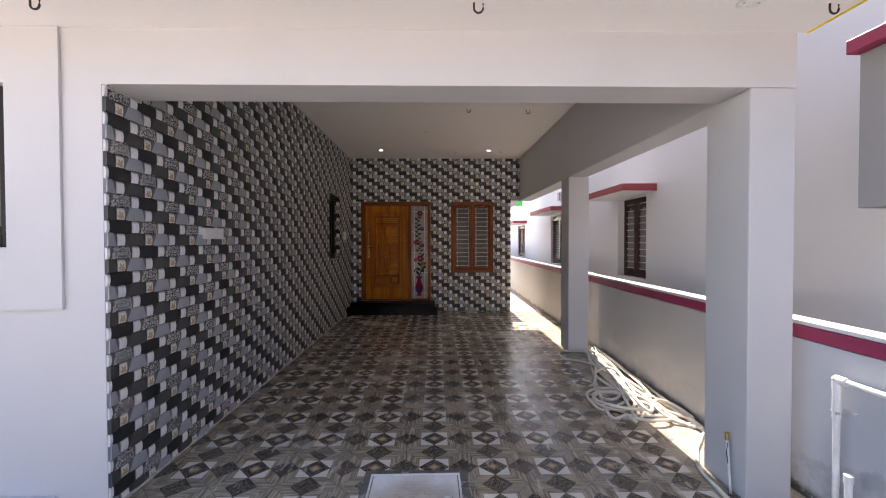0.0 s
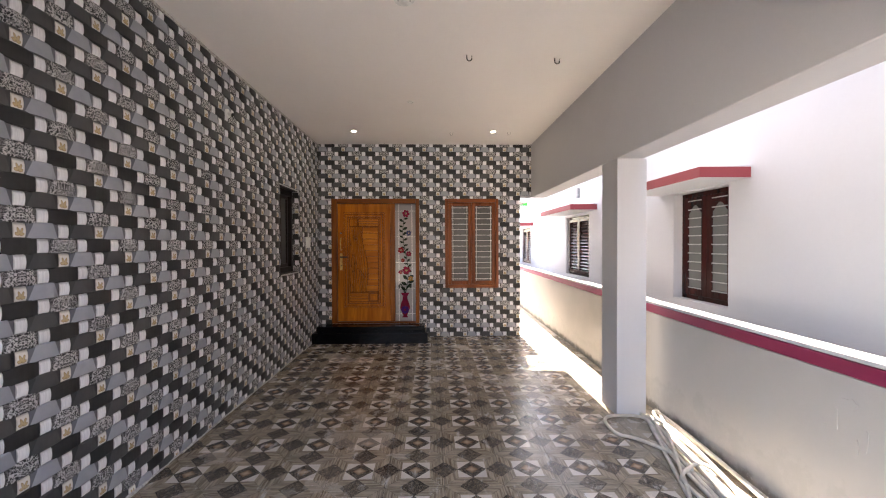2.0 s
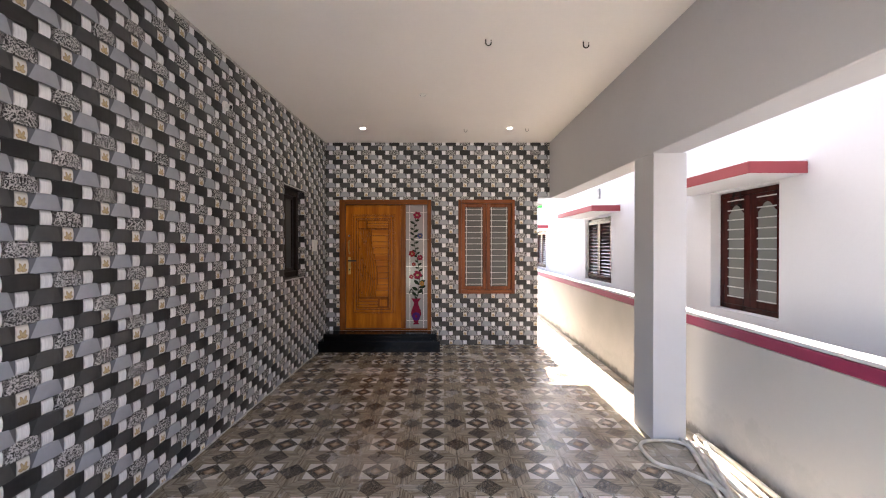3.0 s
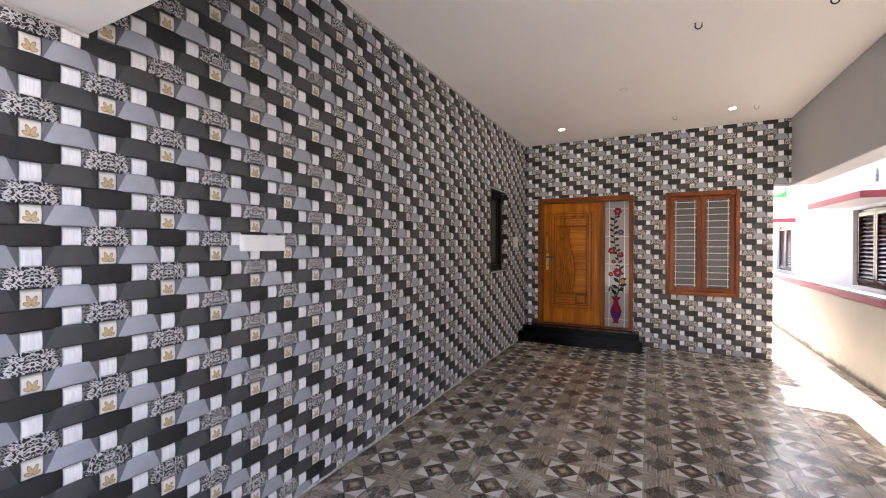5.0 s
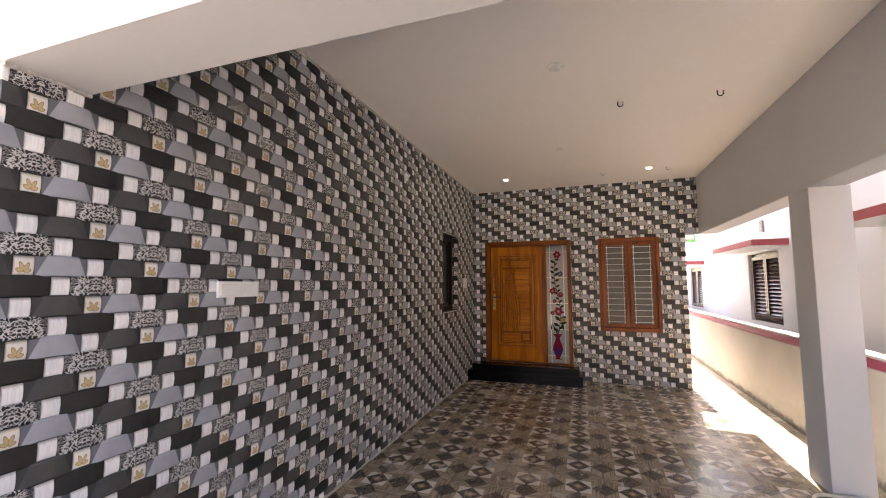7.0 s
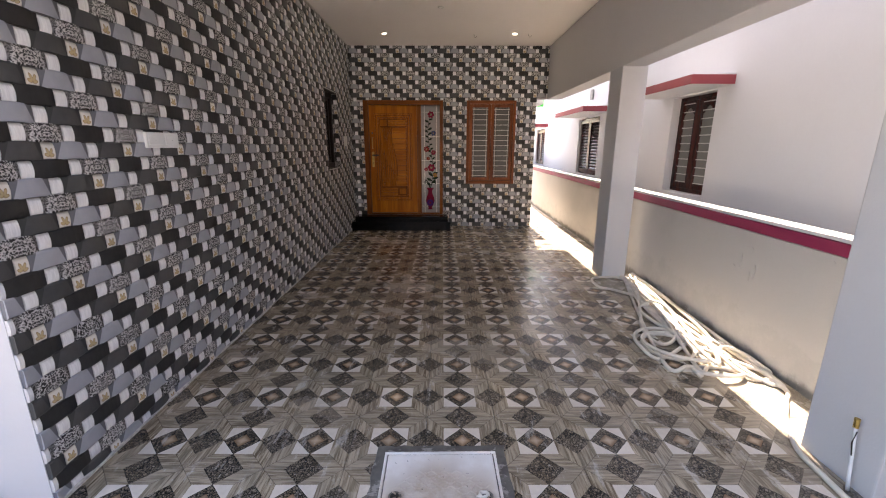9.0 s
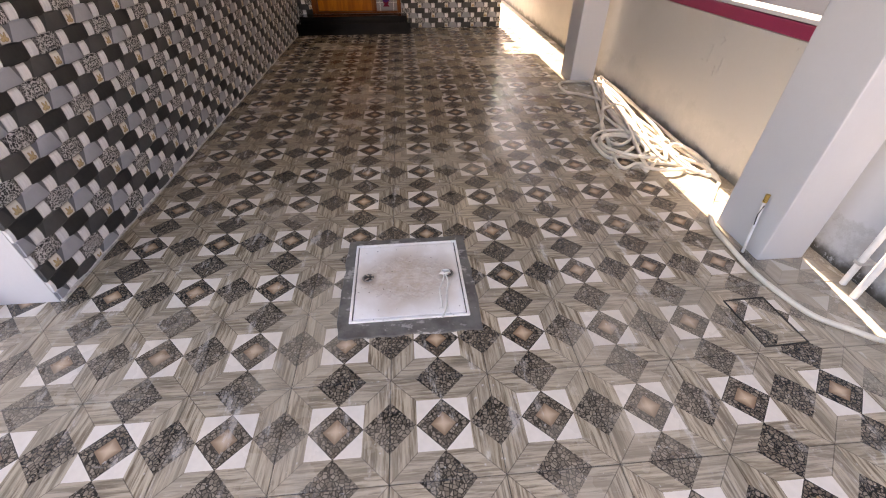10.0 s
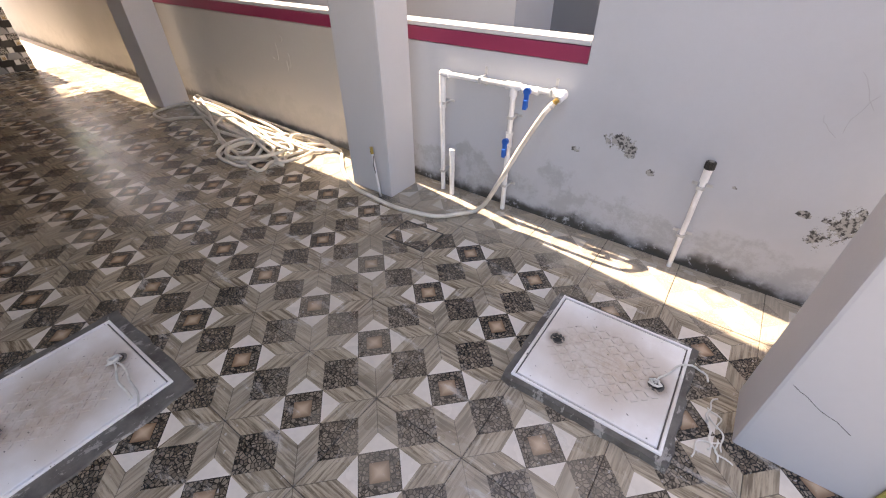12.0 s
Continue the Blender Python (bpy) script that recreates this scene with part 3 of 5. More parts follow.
def neighbour():
    house = thing("neighbour_house", "white plastered house with red-edged window hoods", "house")
    part("wall", ring_wall(bmesh.new(), 0, N_X, N_X + 0.22, -0.24, 8.95, -0.07, 4.6, [N1, N2]), NEIGHBOUR, house)
    part("wall", ring_wall(bmesh.new(), 0, N_X + 0.16, N_X + 0.38, 8.95, 16.0, -0.07, 4.6, [N3]), NEIGHBOUR, house)
    part("wall", box(N_X, 9.0, 16.0, 16.2, -0.07, 4.6), NEIGHBOUR, house)
    part("wall", box(5.35, 5.57, -6.0, -0.24, -0.07, 4.6), NEIGHBOUR_GREY, house, "grey recessed wall")
    part("wall", box(N_X + 0.22, 5.35, -0.24, -0.02, -0.07, 4.6), NEIGHBOUR, house)
    part("wall", box(6.4, 6.5, -0.02, 16.0, -0.07, 4.6), NEIGHBOUR_GREY, house)
    part("roof", box(N_X - 0.05, 9.0, -6.0, 16.2, 4.6, 4.75), NEIGHBOUR, house)
    for y0, y1, z, ww in ((3.02, 4.45, 2.24, 0.0), (6.33, 8.2, 2.235, 0.0), (11.3, 13.1, 2.18, 0.16)):
        h = bmesh.new()
        x0, x1 = N_X - 0.45 + ww, N_X + 0.05 + ww
        vs = [bm_v for bm_v in [h.verts.new(c) for c in ((x0, y0, z - 0.085), (x1, y0, z - 0.092), (x1, y1, z - 0.092), (x0, y1, z - 0.085), (x0, y0, z - 0.004), (x1, y0, z + 0.02), (x1, y1, z + 0.02), (x0, y1, z - 0.004))]]
        for f in ((3, 2, 1, 0), (4, 5, 6, 7), (0, 1, 5, 4), (1, 2, 6, 5), (2, 3, 7, 6), (3, 0, 4, 7)):
            h.faces.new([vs[i] for i in f])
        hood = part("window_hood", h, NEIGHBOUR, house, "white concrete window hood")
        e = bmesh.new()
        block(e, x0 - 0.008, x0 - 0.001, y0 - 0.008, y1 + 0.008, z - 0.088, z + 0.003)
        block(e, x0 - 0.001, N_X + ww - 0.002, y0 - 0.008, y0 - 0.001, z - 0.088, z + 0.003)
        part("hood_edge", e, RED_BAND, hood, "faded red painted edge")
    bay = part("bay", box(N_X - 0.40, N_X - 0.002, -0.75, 0.10, 1.68, 2.585, bevel=0.006), NEIGHBOUR_GREY, house, "grey projecting box bay")
    part("bay_top", box(N_X - 0.46, N_X - 0.002, -0.8, 0.125, 2.587, 2.67, bevel=0.006), MAROON, bay, "maroon painted slab edge")
    stub = rod(bmesh.new(), (N_X - 0.035, 7.15, 2.43), (N_X - 0.035, 7.15, 2.62), 0.034, 16)
    part("waste_pipe", stub, GALV, house, "short grey waste pipe")


neighbour()


def sash_frame(u0, u1, z0, z1, x0, x1, w, arch=False):
    """A rectangular sash in a plane of constant x, optionally with a shaped head."""
    b = bmesh.new()
    block(b, x0, x1, u0, u0 + w, z0, z1, 0.004)
    block(b, x0, x1, u1 - w, u1, z0, z1, 0.004)
    block(b, x0, x1, u0 + w, u1 - w, z0, z0 + w, 0.004)
    block(b, x0, x1, u0 + w, u1 - w, z1 - w, z1, 0.004)
    if arch:
        c, n = (u0 + u1) / 2, 14
        r = (u1 - u0) / 2 - w
        for s in (-1, 1):
            pts = [(c + s * r, z1 - w), (c, z1 - w)]
            pts += [(c + s * r * i / n, z1 - w - 0.004 - 0.085 * abs(math.sin(math.pi / 2 * (i / n) ** 2.2))) for i in range(n + 1)]
            outline(b, pts, 0, x0 + 0.004, x1 - 0.004)
    return b


def neighbour_window(o, name, x, shutters_open):
    y0, y1, z0, z1 = o
    win = thing(name, "dark mahogany window with open louvred shutters" if shutters_open else "dark mahogany two-leaf window with white bars", "window", "structure")
    part("frame", sash_frame(y0 + 0.002, y1 - 0.002, z0 + 0.002, z1 - 0.002, x, x + 0.07, 0.05), MAHOGANY, win)
    mid = (y0 + y1) / 2
    for a, b in ((y0 + 0.05, mid), (mid, y1 - 0.05)):
        if shutters_open:
            s = part("shutter", sash_frame(a, b, z0 + 0.05, z1 - 0.05, x - 0.03, x + 0.01, 0.06), MAHOGANY, win)
            n = 15
            for i in range(n):
                z = z0 + 0.12 + (z1 - z0 - 0.24) * (i + 0.5) / n
                v = block(bmesh.new(), -0.004, 0.004, a + 0.055, b - 0.055, -0.024, 0.024)
                bmesh.ops.transform(v, matrix=Matrix.Translation((x - 0.01, 0, z)) @ Matrix.Rotation(radians(40), 4, "Y"), verts=v.verts)
                part("slat", v, MAHOGANY, s)
        else:
            s = part("sash", sash_frame(a, b, z0 + 0.05, z1 - 0.05, x - 0.012, x + 0.028, 0.085, True), MAHOGANY, win)
            pane = part("pane", box(x - 0.004, x + 0.001, a + 0.08, b - 0.08, z0 + 0.13, z1 - 0.13), GLASS_GREY, s)
            pane.visible_shadow = False
    if not shutters_open:
        for i in range(11):
            z = z0 + 0.13 + (z1 - z0 - 0.22) * i / 10
            part("grille_bar", rod(bmesh.new(), (x - 0.011, y0 + 0.132, z), (x - 0.011, mid - 0.083, z), 0.006, 8), CLIP, win)
            part("grille_bar", rod(bmesh.new(), (x - 0.011, mid + 0.083, z), (x - 0.011, y1 - 0.132, z), 0.006, 8), CLIP, win)
    return win


neighbour_window(N1, "window_3", N_X + 0.10, False)
neighbour_window(N2, "window_4", N_X + 0.06, True)
neighbour_window(N3, "window_5", N_X + 0.22, True)
# out of view; facade kept dark brown to cut light bounced onto the end wall
opp = thing("opposite_house", "plain unseen house across the street, browned to limit bounced light", "house")
part("wall", box(-12.0, 12.0, -20.3, -20.0, -0.08, 6.2), plaster("brown_facade_plaster", (0.15, 0.125, 0.105)), opp)
part("band", box(-12.0, 12.0, -19.998, -19.95, 3.2, 3.4), RED_BAND, opp, "red painted band")
solid("shade_sheet", box(4.05, 4.855, 12.0, 12.03, 2.73, 2.96, bevel=0.004), GREEN, "bright green shade sheet hung over the passage", "sheet")

# ---- front door with sidelight ----
YF = Y_BACK + 0.005


def front_door():
    d = thing("door_1", "carved varnished teak front door, closed, with sidelight", "door", "structure")
    x0, x1, z0, z1 = DOOR
    y0, y1 = Y_BACK - 0.022, Y_BACK + 0.10
    part("frame_post", box(x0 + 0.002, x0 + 0.095, y0, y1, z0, z1 - 0.002, bevel=0.008, seg=2), FRAME_TEAK, d)
    part("frame_post", box(1.215, 1.292, y0, y1, z0 + 0.03, z1 - 0.082, bevel=0.008, seg=2), TEAK_BROWN, d)
    part("frame_post", box(x1 - 0.064, x1 - 0.002, y0, y1, z0, z1 - 0.002, bevel=0.008, seg=2), FRAME_TEAK, d)
    part("frame_head", box(x0 + 0.095, x1 - 0.064, y0, y1, z1 - 0.08, z1 - 0.002, bevel=0.008, seg=2), FRAME_TEAK_FLAT, d)
    part("threshold", box(x0 + 0.095, x1 - 0.064, y0, y1, z0 + 0.001, z0 + 0.028, bevel=0.005), FRAME_TEAK_FLAT, d)
    # leaf
    lx0, lx1, lz0, lz1 = x0 + 0.098, 1.212, z0 + 0.032, z1 - 0.084
    yl = Y_BACK + 0.02
    leaf = part("leaf", box(lx0, lx1, yl, yl + 0.045, lz0, lz1, bevel=0.004), TEAK, d)
    px0, px1, pz0, pz1 = 0.455, 1.085, 0.535, 2.075
    for w, t, o in ((0.020, 0.014, -0.03), (0.032, 0.030, 0.004), (0.014, 0.016, 0.052)):
        m = bmesh.new()
        a0, a1, b0, b1 = px0 + o, px1 - o, pz0 + o, pz1 - o
        block(m, a0, a0 + w, yl - t, yl - 0.0045, b0, b1, 0.006, 2)
        block(m, a1 - w, a1, yl - t, yl - 0.0045, b0, b1, 0.006, 2)
        block(m, a0 + w, a1 - w, yl - t, yl - 0.0045, b0, b0 + w, 0.006, 2)
        block(m, a0 + w, a1 - w, yl - t, yl - 0.0045, b1 - w, b1, 0.006, 2)
        part("moulding", m, TEAK, leaf)
    # darker ground paints shade into the gaps between mouldings, slats and ribs
    part("panel", box(px0 - 0.036, px1 + 0.036, yl - 0.004, yl - 0.0005, pz0 - 0.036, pz1 + 0.036), TEAK_DARK, leaf, "darkened panel ground, groove shade put into its colour")
    q0, q1, r0, r1 = px0 + 0.076, px1 - 0.076, pz0 + 0.076, pz1 - 0.076

    def wave(z):
        s = (z - r0) / (r1 - r0)
        return 0.775 + 0.05 * math.sin(2.2 * math.pi * s - 0.85)
    # stacked horizontal slats ending on a wavy edge
    n = 11
    for i in range(n):
        za, zb = r0 + 0.17 + (r1 - r0 - 0.31) * i / n, r0 + 0.17 + (r1 - r0 - 0.31) * (i + 1) / n
        part("carved_slat", box(wave((za + zb) / 2) + 0.02, q1, yl - 0.024, yl - 0.0045, za + 0.002, zb - 0.002, bevel=0.014, seg=3), TEAK_FLAT, leaf)
    # upright wavy ribs
    for j in range(8):
        pts = []
        for i in range(25):
            z = r0 + 0.165 + (r1 - r0 - 0.30) * i / 24
            k = j / 7.3
            pts.append((q0 + 0.02 + (wave(z) - q0 - 0.02) * k + 0.006 * math.sin(9 * z + j), yl - 0.008, z))
        part("carved_rib", tube(bmesh.new(), pts, 0.0150, 10), TEAK, leaf)
    for i in range(3):
        part("carved_slat", box(q0 + 0.15, q1, yl - 0.022, yl - 0.0045, r1 - 0.035 - 0.04 * i, r1 - 0.004 - 0.04 * i, bevel=0.006, seg=2), TEAK_FLAT, leaf)
        part("carved_slat", box(q0, q1 - 0.17, yl - 0.022, yl - 0.0045, r0 + 0.004 + 0.046 * i, r0 + 0.042 + 0.046 * i, bevel=0.006, seg=2), TEAK_FLAT, leaf)
    for cx, cz in ((q0 + 0.065, r1 - 0.06), (q1 - 0.075, r0 + 0.07)):
        part("carved_square", box(cx - 0.06, cx + 0.06, yl - 0.018, yl - 0.0045, cz - 0.055, cz + 0.055, bevel=0.005), TEAK, leaf)
        part("carved_square", box(cx - 0.035, cx + 0.035, yl - 0.028, yl - 0.0185, cz - 0.032, cz + 0.032, bevel=0.006), TEAK, leaf)
    # lock plate, lever and pull handle
    hx = 0.385
    plate = part("lock_plate", box(hx - 0.022, hx + 0.022, yl - 0.012, yl - 0.001, 1.14, 1.42, bevel=0.004, seg=2), BRASS, leaf, "brass lock plate")
    lever = rod(bmesh.new(), (hx, yl - 0.012, 1.36), (hx, yl - 0.055, 1.36), 0.010, 12)
    block(lever, hx - 0.01, hx + 0.115, yl - 0.066, yl - 0.050, 1.348, 1.372, 0.005, 2)
    part("lever", lever, DARK_METAL, plate, "dark lever handle")
    part("keyhole", rod(bmesh.new(), (hx, yl - 0.0125, 1.22), (hx, yl - 0.016, 1.22), 0.009, 12), DARK_METAL, plate)
    part("pull_handle", tube(bmesh.new(), [(hx, yl - 0.002, 1.48), (hx, yl - 0.03, 1.485), (hx, yl - 0.05, 1.52), (hx, yl - 0.052, 1.58), (hx, yl - 0.05, 1.64), (hx, yl - 0.03, 1.675), (hx, yl - 0.002, 1.68)], 0.009, 10), BRASS, leaf, "brass pull handle")
    part("knob", rod(bmesh.new(), (hx, yl - 0.001, 1.76), (hx, yl - 0.02, 1.76), 0.015, 14), CHROME, leaf)
    return d


front_door()


def petal_flower(bm, cx, cz, r, n, y0, y1, turn=0.0):
    for i in range(n):
        a = turn + 2 * math.pi * i / n
        pts = []
        for j in range(9):
            s = math.pi * j / 8
            u, w = r * (0.25 + 0.75 * (1 - math.cos(s)) / 2), 0.36 * r * math.sin(s)
            pts.append((u, w))
        pts += [(u, -w) for u, w in pts[-2:0:-1]]
        outline(bm, [(cx + u * math.cos(a) - w * math.sin(a), cz + u * math.sin(a) + w * math.cos(a)) for u, w in pts], 1, y0, y1)
    return bm


def sidelight():
    s = thing("window_2", "sidelight pane with painted flowers in a pink vase", "sidelight", "structure")
    x0, x1, z0, z1 = 1.294, 1.636, 0.272, 2.254
    yg = Y_BACK + 0.03
    part("pane", box(x0, x1, yg, yg + 0.006, z0, z1), GLASS_SIDE, s)
    yb = yg - 0.001
    for x in (x0 + 0.06, x1 - 0.06):
        part("grille_bar", box(x - 0.004, x + 0.004, yb - 0.004, yb, z0, z1), STEEL_WHITE, s)
    for i in range(5):
        z = z0 + 0.12 + (z1 - z0 - 0.24) * i / 4
        part("grille_bar", box(x0, x1, yb - 0.0035, yb - 0.0005, z - 0.003, z + 0.003), STEEL_WHITE, s)
    ya, ye = yg - 0.010, yg - 0.006
    def paint(name, c):
        return simple(name, c, 0.6, spec=0.15)
    pink, purple = paint("pink_glass_paint", (0.20, 0.006, 0.035)), paint("violet_glass_paint", (0.07, 0.012, 0.16))
    red, blue, leafy = paint("red_glass_paint", (0.20, 0.008, 0.012)), paint("blue_glass_paint", (0.03, 0.05, 0.14)), paint("dark_green_glass_paint", (0.006, 0.020, 0.009))
    yellow = paint("yellow_glass_paint", (0.30, 0.15, 0.02))
    cx = 1.455
    prof = [(0.055, 0.0), (0.03, 0.03), (0.06, 0.10), (0.085, 0.17), (0.07, 0.24), (0.04, 0.31), (0.035, 0.36), (0.075, 0.42)]
    zb = 0.33
    vase = part("vase_motif", outline(bmesh.new(), [(cx + r, zb + z) for r, z in prof] + [(cx - r, zb + z) for r, z in prof[::-1]], 1, ya, ye), pink, s, "pink painted vase")
    part("vase_base", petal_flower(bmesh.new(), cx, zb + 0.13, 0.07, 8, ya - 0.003, ya - 0.0005), purple, vase, "violet painted boss")

    def stem_x(z):
        return cx + 0.045 * math.sin(4.6 * (z - 0.75)) + 0.01
    part("stem", tube(bmesh.new(), [(stem_x(0.75 + 1.33 * i / 40), ya, 0.75 + 1.33 * i / 40) for i in range(41)], 0.005, 6), leafy, s)
    for k in (-1, 1):
        part("stem", tube(bmesh.new(), [(cx + k * 0.10 * math.sin(math.pi / 2 * i / 10), ya, 0.74 + 0.16 * math.sin(2.6 * i / 10)) for i in range(11)], 0.009, 6), leafy, s)
    random.seed(7)
    for i in range(28):
        z = 0.79 + 1.25 * i / 28
        a = (0.5 if i % 2 else math.pi - 0.5) + random.uniform(-0.3, 0.3)
        r = random.uniform(0.06, 0.095) if i > 5 else random.uniform(0.10, 0.14)
        lx, lz = stem_x(z), z
        pts = [(r * j / 6, 0.24 * r * math.sin(math.pi * j / 6)) for j in range(7)] + [(r * j / 6, -0.24 * r * math.sin(math.pi * j / 6)) for j in range(5, 0, -1)]
        part("leaf_motif", outline(bmesh.new(), [(lx + u * math.cos(a) - w * math.sin(a), lz + u * math.sin(a) + w * math.cos(a)) for u, w in pts], 1, ya, ye), leafy, s)
    for fx, fz, r, c in ((1.475, 2.09, 0.075, pink), (1.52, 1.76, 0.055, blue), (1.39, 1.47, 0.065, red), (1.52, 1.41, 0.055, pink), (1.48, 1.13, 0.085, pink), (1.38, 1.10, 0.045, pink), (1.55, 0.99, 0.05, yellow), (1.42, 1.30, 0.04, red)):
        fl = part("flower_motif", petal_flower(bmesh.new(), fx, fz, r * 0.85, 6, ya - 0.004, ya - 0.001, fx * 7), c, s)
        part("flower_heart", petal_flower(bmesh.new(), fx, fz, r * 0.22, 5, ya - 0.007, ya - 0.0045), yellow if c is not yellow else red, fl)


sidelight()


def grille_window():
    w = thing("window_1", "reddish teak two-leaf window with white ladder grilles", "window", "structure")
    x0, x1, z0, z1 = WIN
    y0, y1 = Y_BACK - 0.03, Y_BACK + 0.09
    part("frame_post", box(x0 + 0.002, x0 + 0.052, y0, y1, z0 + 0.002, z1 - 0.002, bevel=0.007, seg=2), TEAK_RED, w)
    part("frame_post", box(x1 - 0.052, x1 - 0.002, y0, y1, z0 + 0.002, z1 - 0.002, bevel=0.007, seg=2), TEAK_RED, w)
    part("frame_head", box(x0 + 0.052, x1 - 0.052, y0, y1, z1 - 0.062, z1 - 0.002, bevel=0.007, seg=2), TEAK_RED_FLAT, w)
    part("window_sill", box(x0 + 0.052, x1 - 0.052, y0, y1, z0 + 0.002, z0 + 0.062, bevel=0.007, seg=2), TEAK_RED_FLAT, w)
    mid = (x0 + x1) / 2
    for a, b in ((x0 + 0.054, mid - 0.002), (mid + 0.002, x1 - 0.054)):
        s = thing("sash", "", "")
        s.parent = w
        bmv = bmesh.new()
        ya, yb = Y_BACK + 0.0, Y_BACK + 0.04
        k = 0.058
        block(bmv, a, a + k, ya, yb, z0 + 0.064, z1 - 0.064, 0.006, 2)
        block(bmv, b - k, b, ya, yb, z0 + 0.064, z1 - 0.064, 0.006, 2)
        block(bmv, a + k, b - k, ya, yb, z0 + 0.064, z0 + 0.064 + k, 0.006, 2)
        block(bmv, a + k, b - k, ya, yb, z1 - 0.064 - k, z1 - 0.064, 0.006, 2)
        part("sash_frame", bmv, TEAK_RED, s)
        gx0, gx1, gz0, gz1 = a + k, b - k, z0 + 0.064 + k, z1 - 0.064 - k
        part("pane", box(gx0 - 0.004, gx1 + 0.004, ya + 0.022, ya + 0.027, gz0 - 0.004, gz1 + 0.004), GLASS, s)
        for x in (gx0 + 0.022, gx1 - 0.022):
            part("grille_bar", box(x - 0.004, x + 0.004, ya + 0.004, ya + 0.012, gz0, gz1, bevel=0.002), STEEL_WHITE, s)
        for i in range(14):
            z = gz0 + 0.03 + (gz1 - gz0 - 0.06) * i / 13
            part("grille_bar", box(gx0, gx1, ya + 0.0125, ya + 0.0185, z - 0.0045, z + 0.0045, bevel=0.0015), STEEL_WHITE, s)


grille_window()


def side_window(name, plane, o, axis, label, face):
    """A dark framed casement set in a wall; axis 0: the wall runs along y, 1: along x."""
    w = thing(name, label, "window", "structure")
    u0, u1, z0, z1 = o

    def b(ua, ub, d0, d1, za, zb, bev=0.005):
        lo, hi = sorted((plane + face * d0, plane + face * d1))
        return box(lo, hi, ua, ub, za, zb, bevel=bev) if axis == 0 else box(ua, ub, lo, hi, za, zb, bevel=bev)
    f = 0.075
    d0, d1 = -0.07, 0.03
    part("frame_post", b(u0 + 0.002, u0 + f, d0, d1, z0 + 0.002, z1 - 0.002), DARK_FRAME, w)
    part("frame_post", b(u1 - f, u1 - 0.002, d0, d1, z0 + 0.002, z1 - 0.002), DARK_FRAME, w)
    part("frame_head", b(u0 + f, u1 - f, d0, d1, z1 - f, z1 - 0.002), DARK_FRAME, w)
    part("window_sill", b(u0 + f, u1 - f, d0, d1, z0 + 0.002, z0 + f), DARK_FRAME, w)
    m = (u0 + u1) / 2
    for a, c in ((u0 + f, m), (m, u1 - f)):
        s = thing("sash", "", "")
        s.parent = w
        k = 0.045
        for q in ((a, a + k, z0 + f, z1 - f), (c - k, c, z0 + f, z1 - f), (a + k, c - k, z0 + f, z0 + f + k), (a + k, c - k, z1 - f - k, z1 - f)):
            part("sash_bar", b(q[0], q[1], -0.05, -0.01, q[2], q[3], 0.003), DARK_FRAME, s)
        part("pane", b(a + k - 0.003, c - k + 0.003, -0.034, -0.029, z0 + f + k - 0.003, z1 - f - k + 0.003, 0), GLASS, s)


side_window("window_6", -0.12, LWIN, 0, "dark brown framed frosted window in the tiled wall", 1)
reveal_window = bpy.data.objects["window_6"]
# added dark strips that keep the sill and head reveals from showing white
for z0, z1 in ((LWIN[2], LWIN[2] + 0.006), (LWIN[3] - 0.006, LWIN[3])):
    part("reveal_lining", box(-0.089, 0.004, LWIN[0] + 0.002, LWIN[1] - 0.014, z0 + 0.001, z1 - 0.001), DARK_FRAME, reveal_window)
side_window("window_7", 0.06, FWIN, 1, "dark brown framed window set back in white plaster", -1)

# ---- step, lights, hooks, switches ----
st = thing("entrance_step", "two-tier black granite entrance step", "step", "structure")
part("lower_tread", box(0.016, 1.84, 5.96, 6.402, -0.004, 0.165, bevel=0.006, seg=2), GRANITE, st)
part("upper_tread", box(0.05, 1.79, 6.14, 6.402, 0.165, 0.238, bevel=0.006, seg=2), GRANITE, st)


def downlight(x, y):
    d = thing("downlight", "small round recessed ceiling light, lit", "ceiling light", group="carport downlights")
    d.location = (x, y, H_CEIL)
    rim = bmesh.new()
    n = 24
    for r0, r1, z0, z1 in ((0.036, 0.052, -0.006, -0.002),):
        vs = [[rim.verts.new((r * math.cos(2 * math.pi * i / n), r * math.sin(2 * math.pi * i / n), z)) for i in range(n)] for r, z in ((r0, z0), (r1, z1), (r1, 0.0), (r0, 0.0))]
        for ra, rb in zip(vs, vs[1:] + vs[:1]):
            for i in range(n):
                rim.faces.new((ra[i], ra[(i + 1) % n], rb[(i + 1) % n], rb[i]))
    part("rim", rim, STEEL_WHITE, d)
    lamp = bpy.data.lights.new("downlight_lamp", "AREA")
    lamp.shape, lamp.size, lamp.energy, lamp.color = "DISK", 0.06, 0.2, (1.0, 0.86, 0.66)
    glow = new("downlight_lamp", lamp)
    glow.location = (x, y, H_CEIL - 0.012)
    part("diffuser", rod(bmesh.new(), (0, 0, -0.0045), (0, 0, -0.001), 0.030, 24), LED, d, "glowing warm diffuser")


downlight(0.765, 5.605)
downlight(2.831, 5.604)


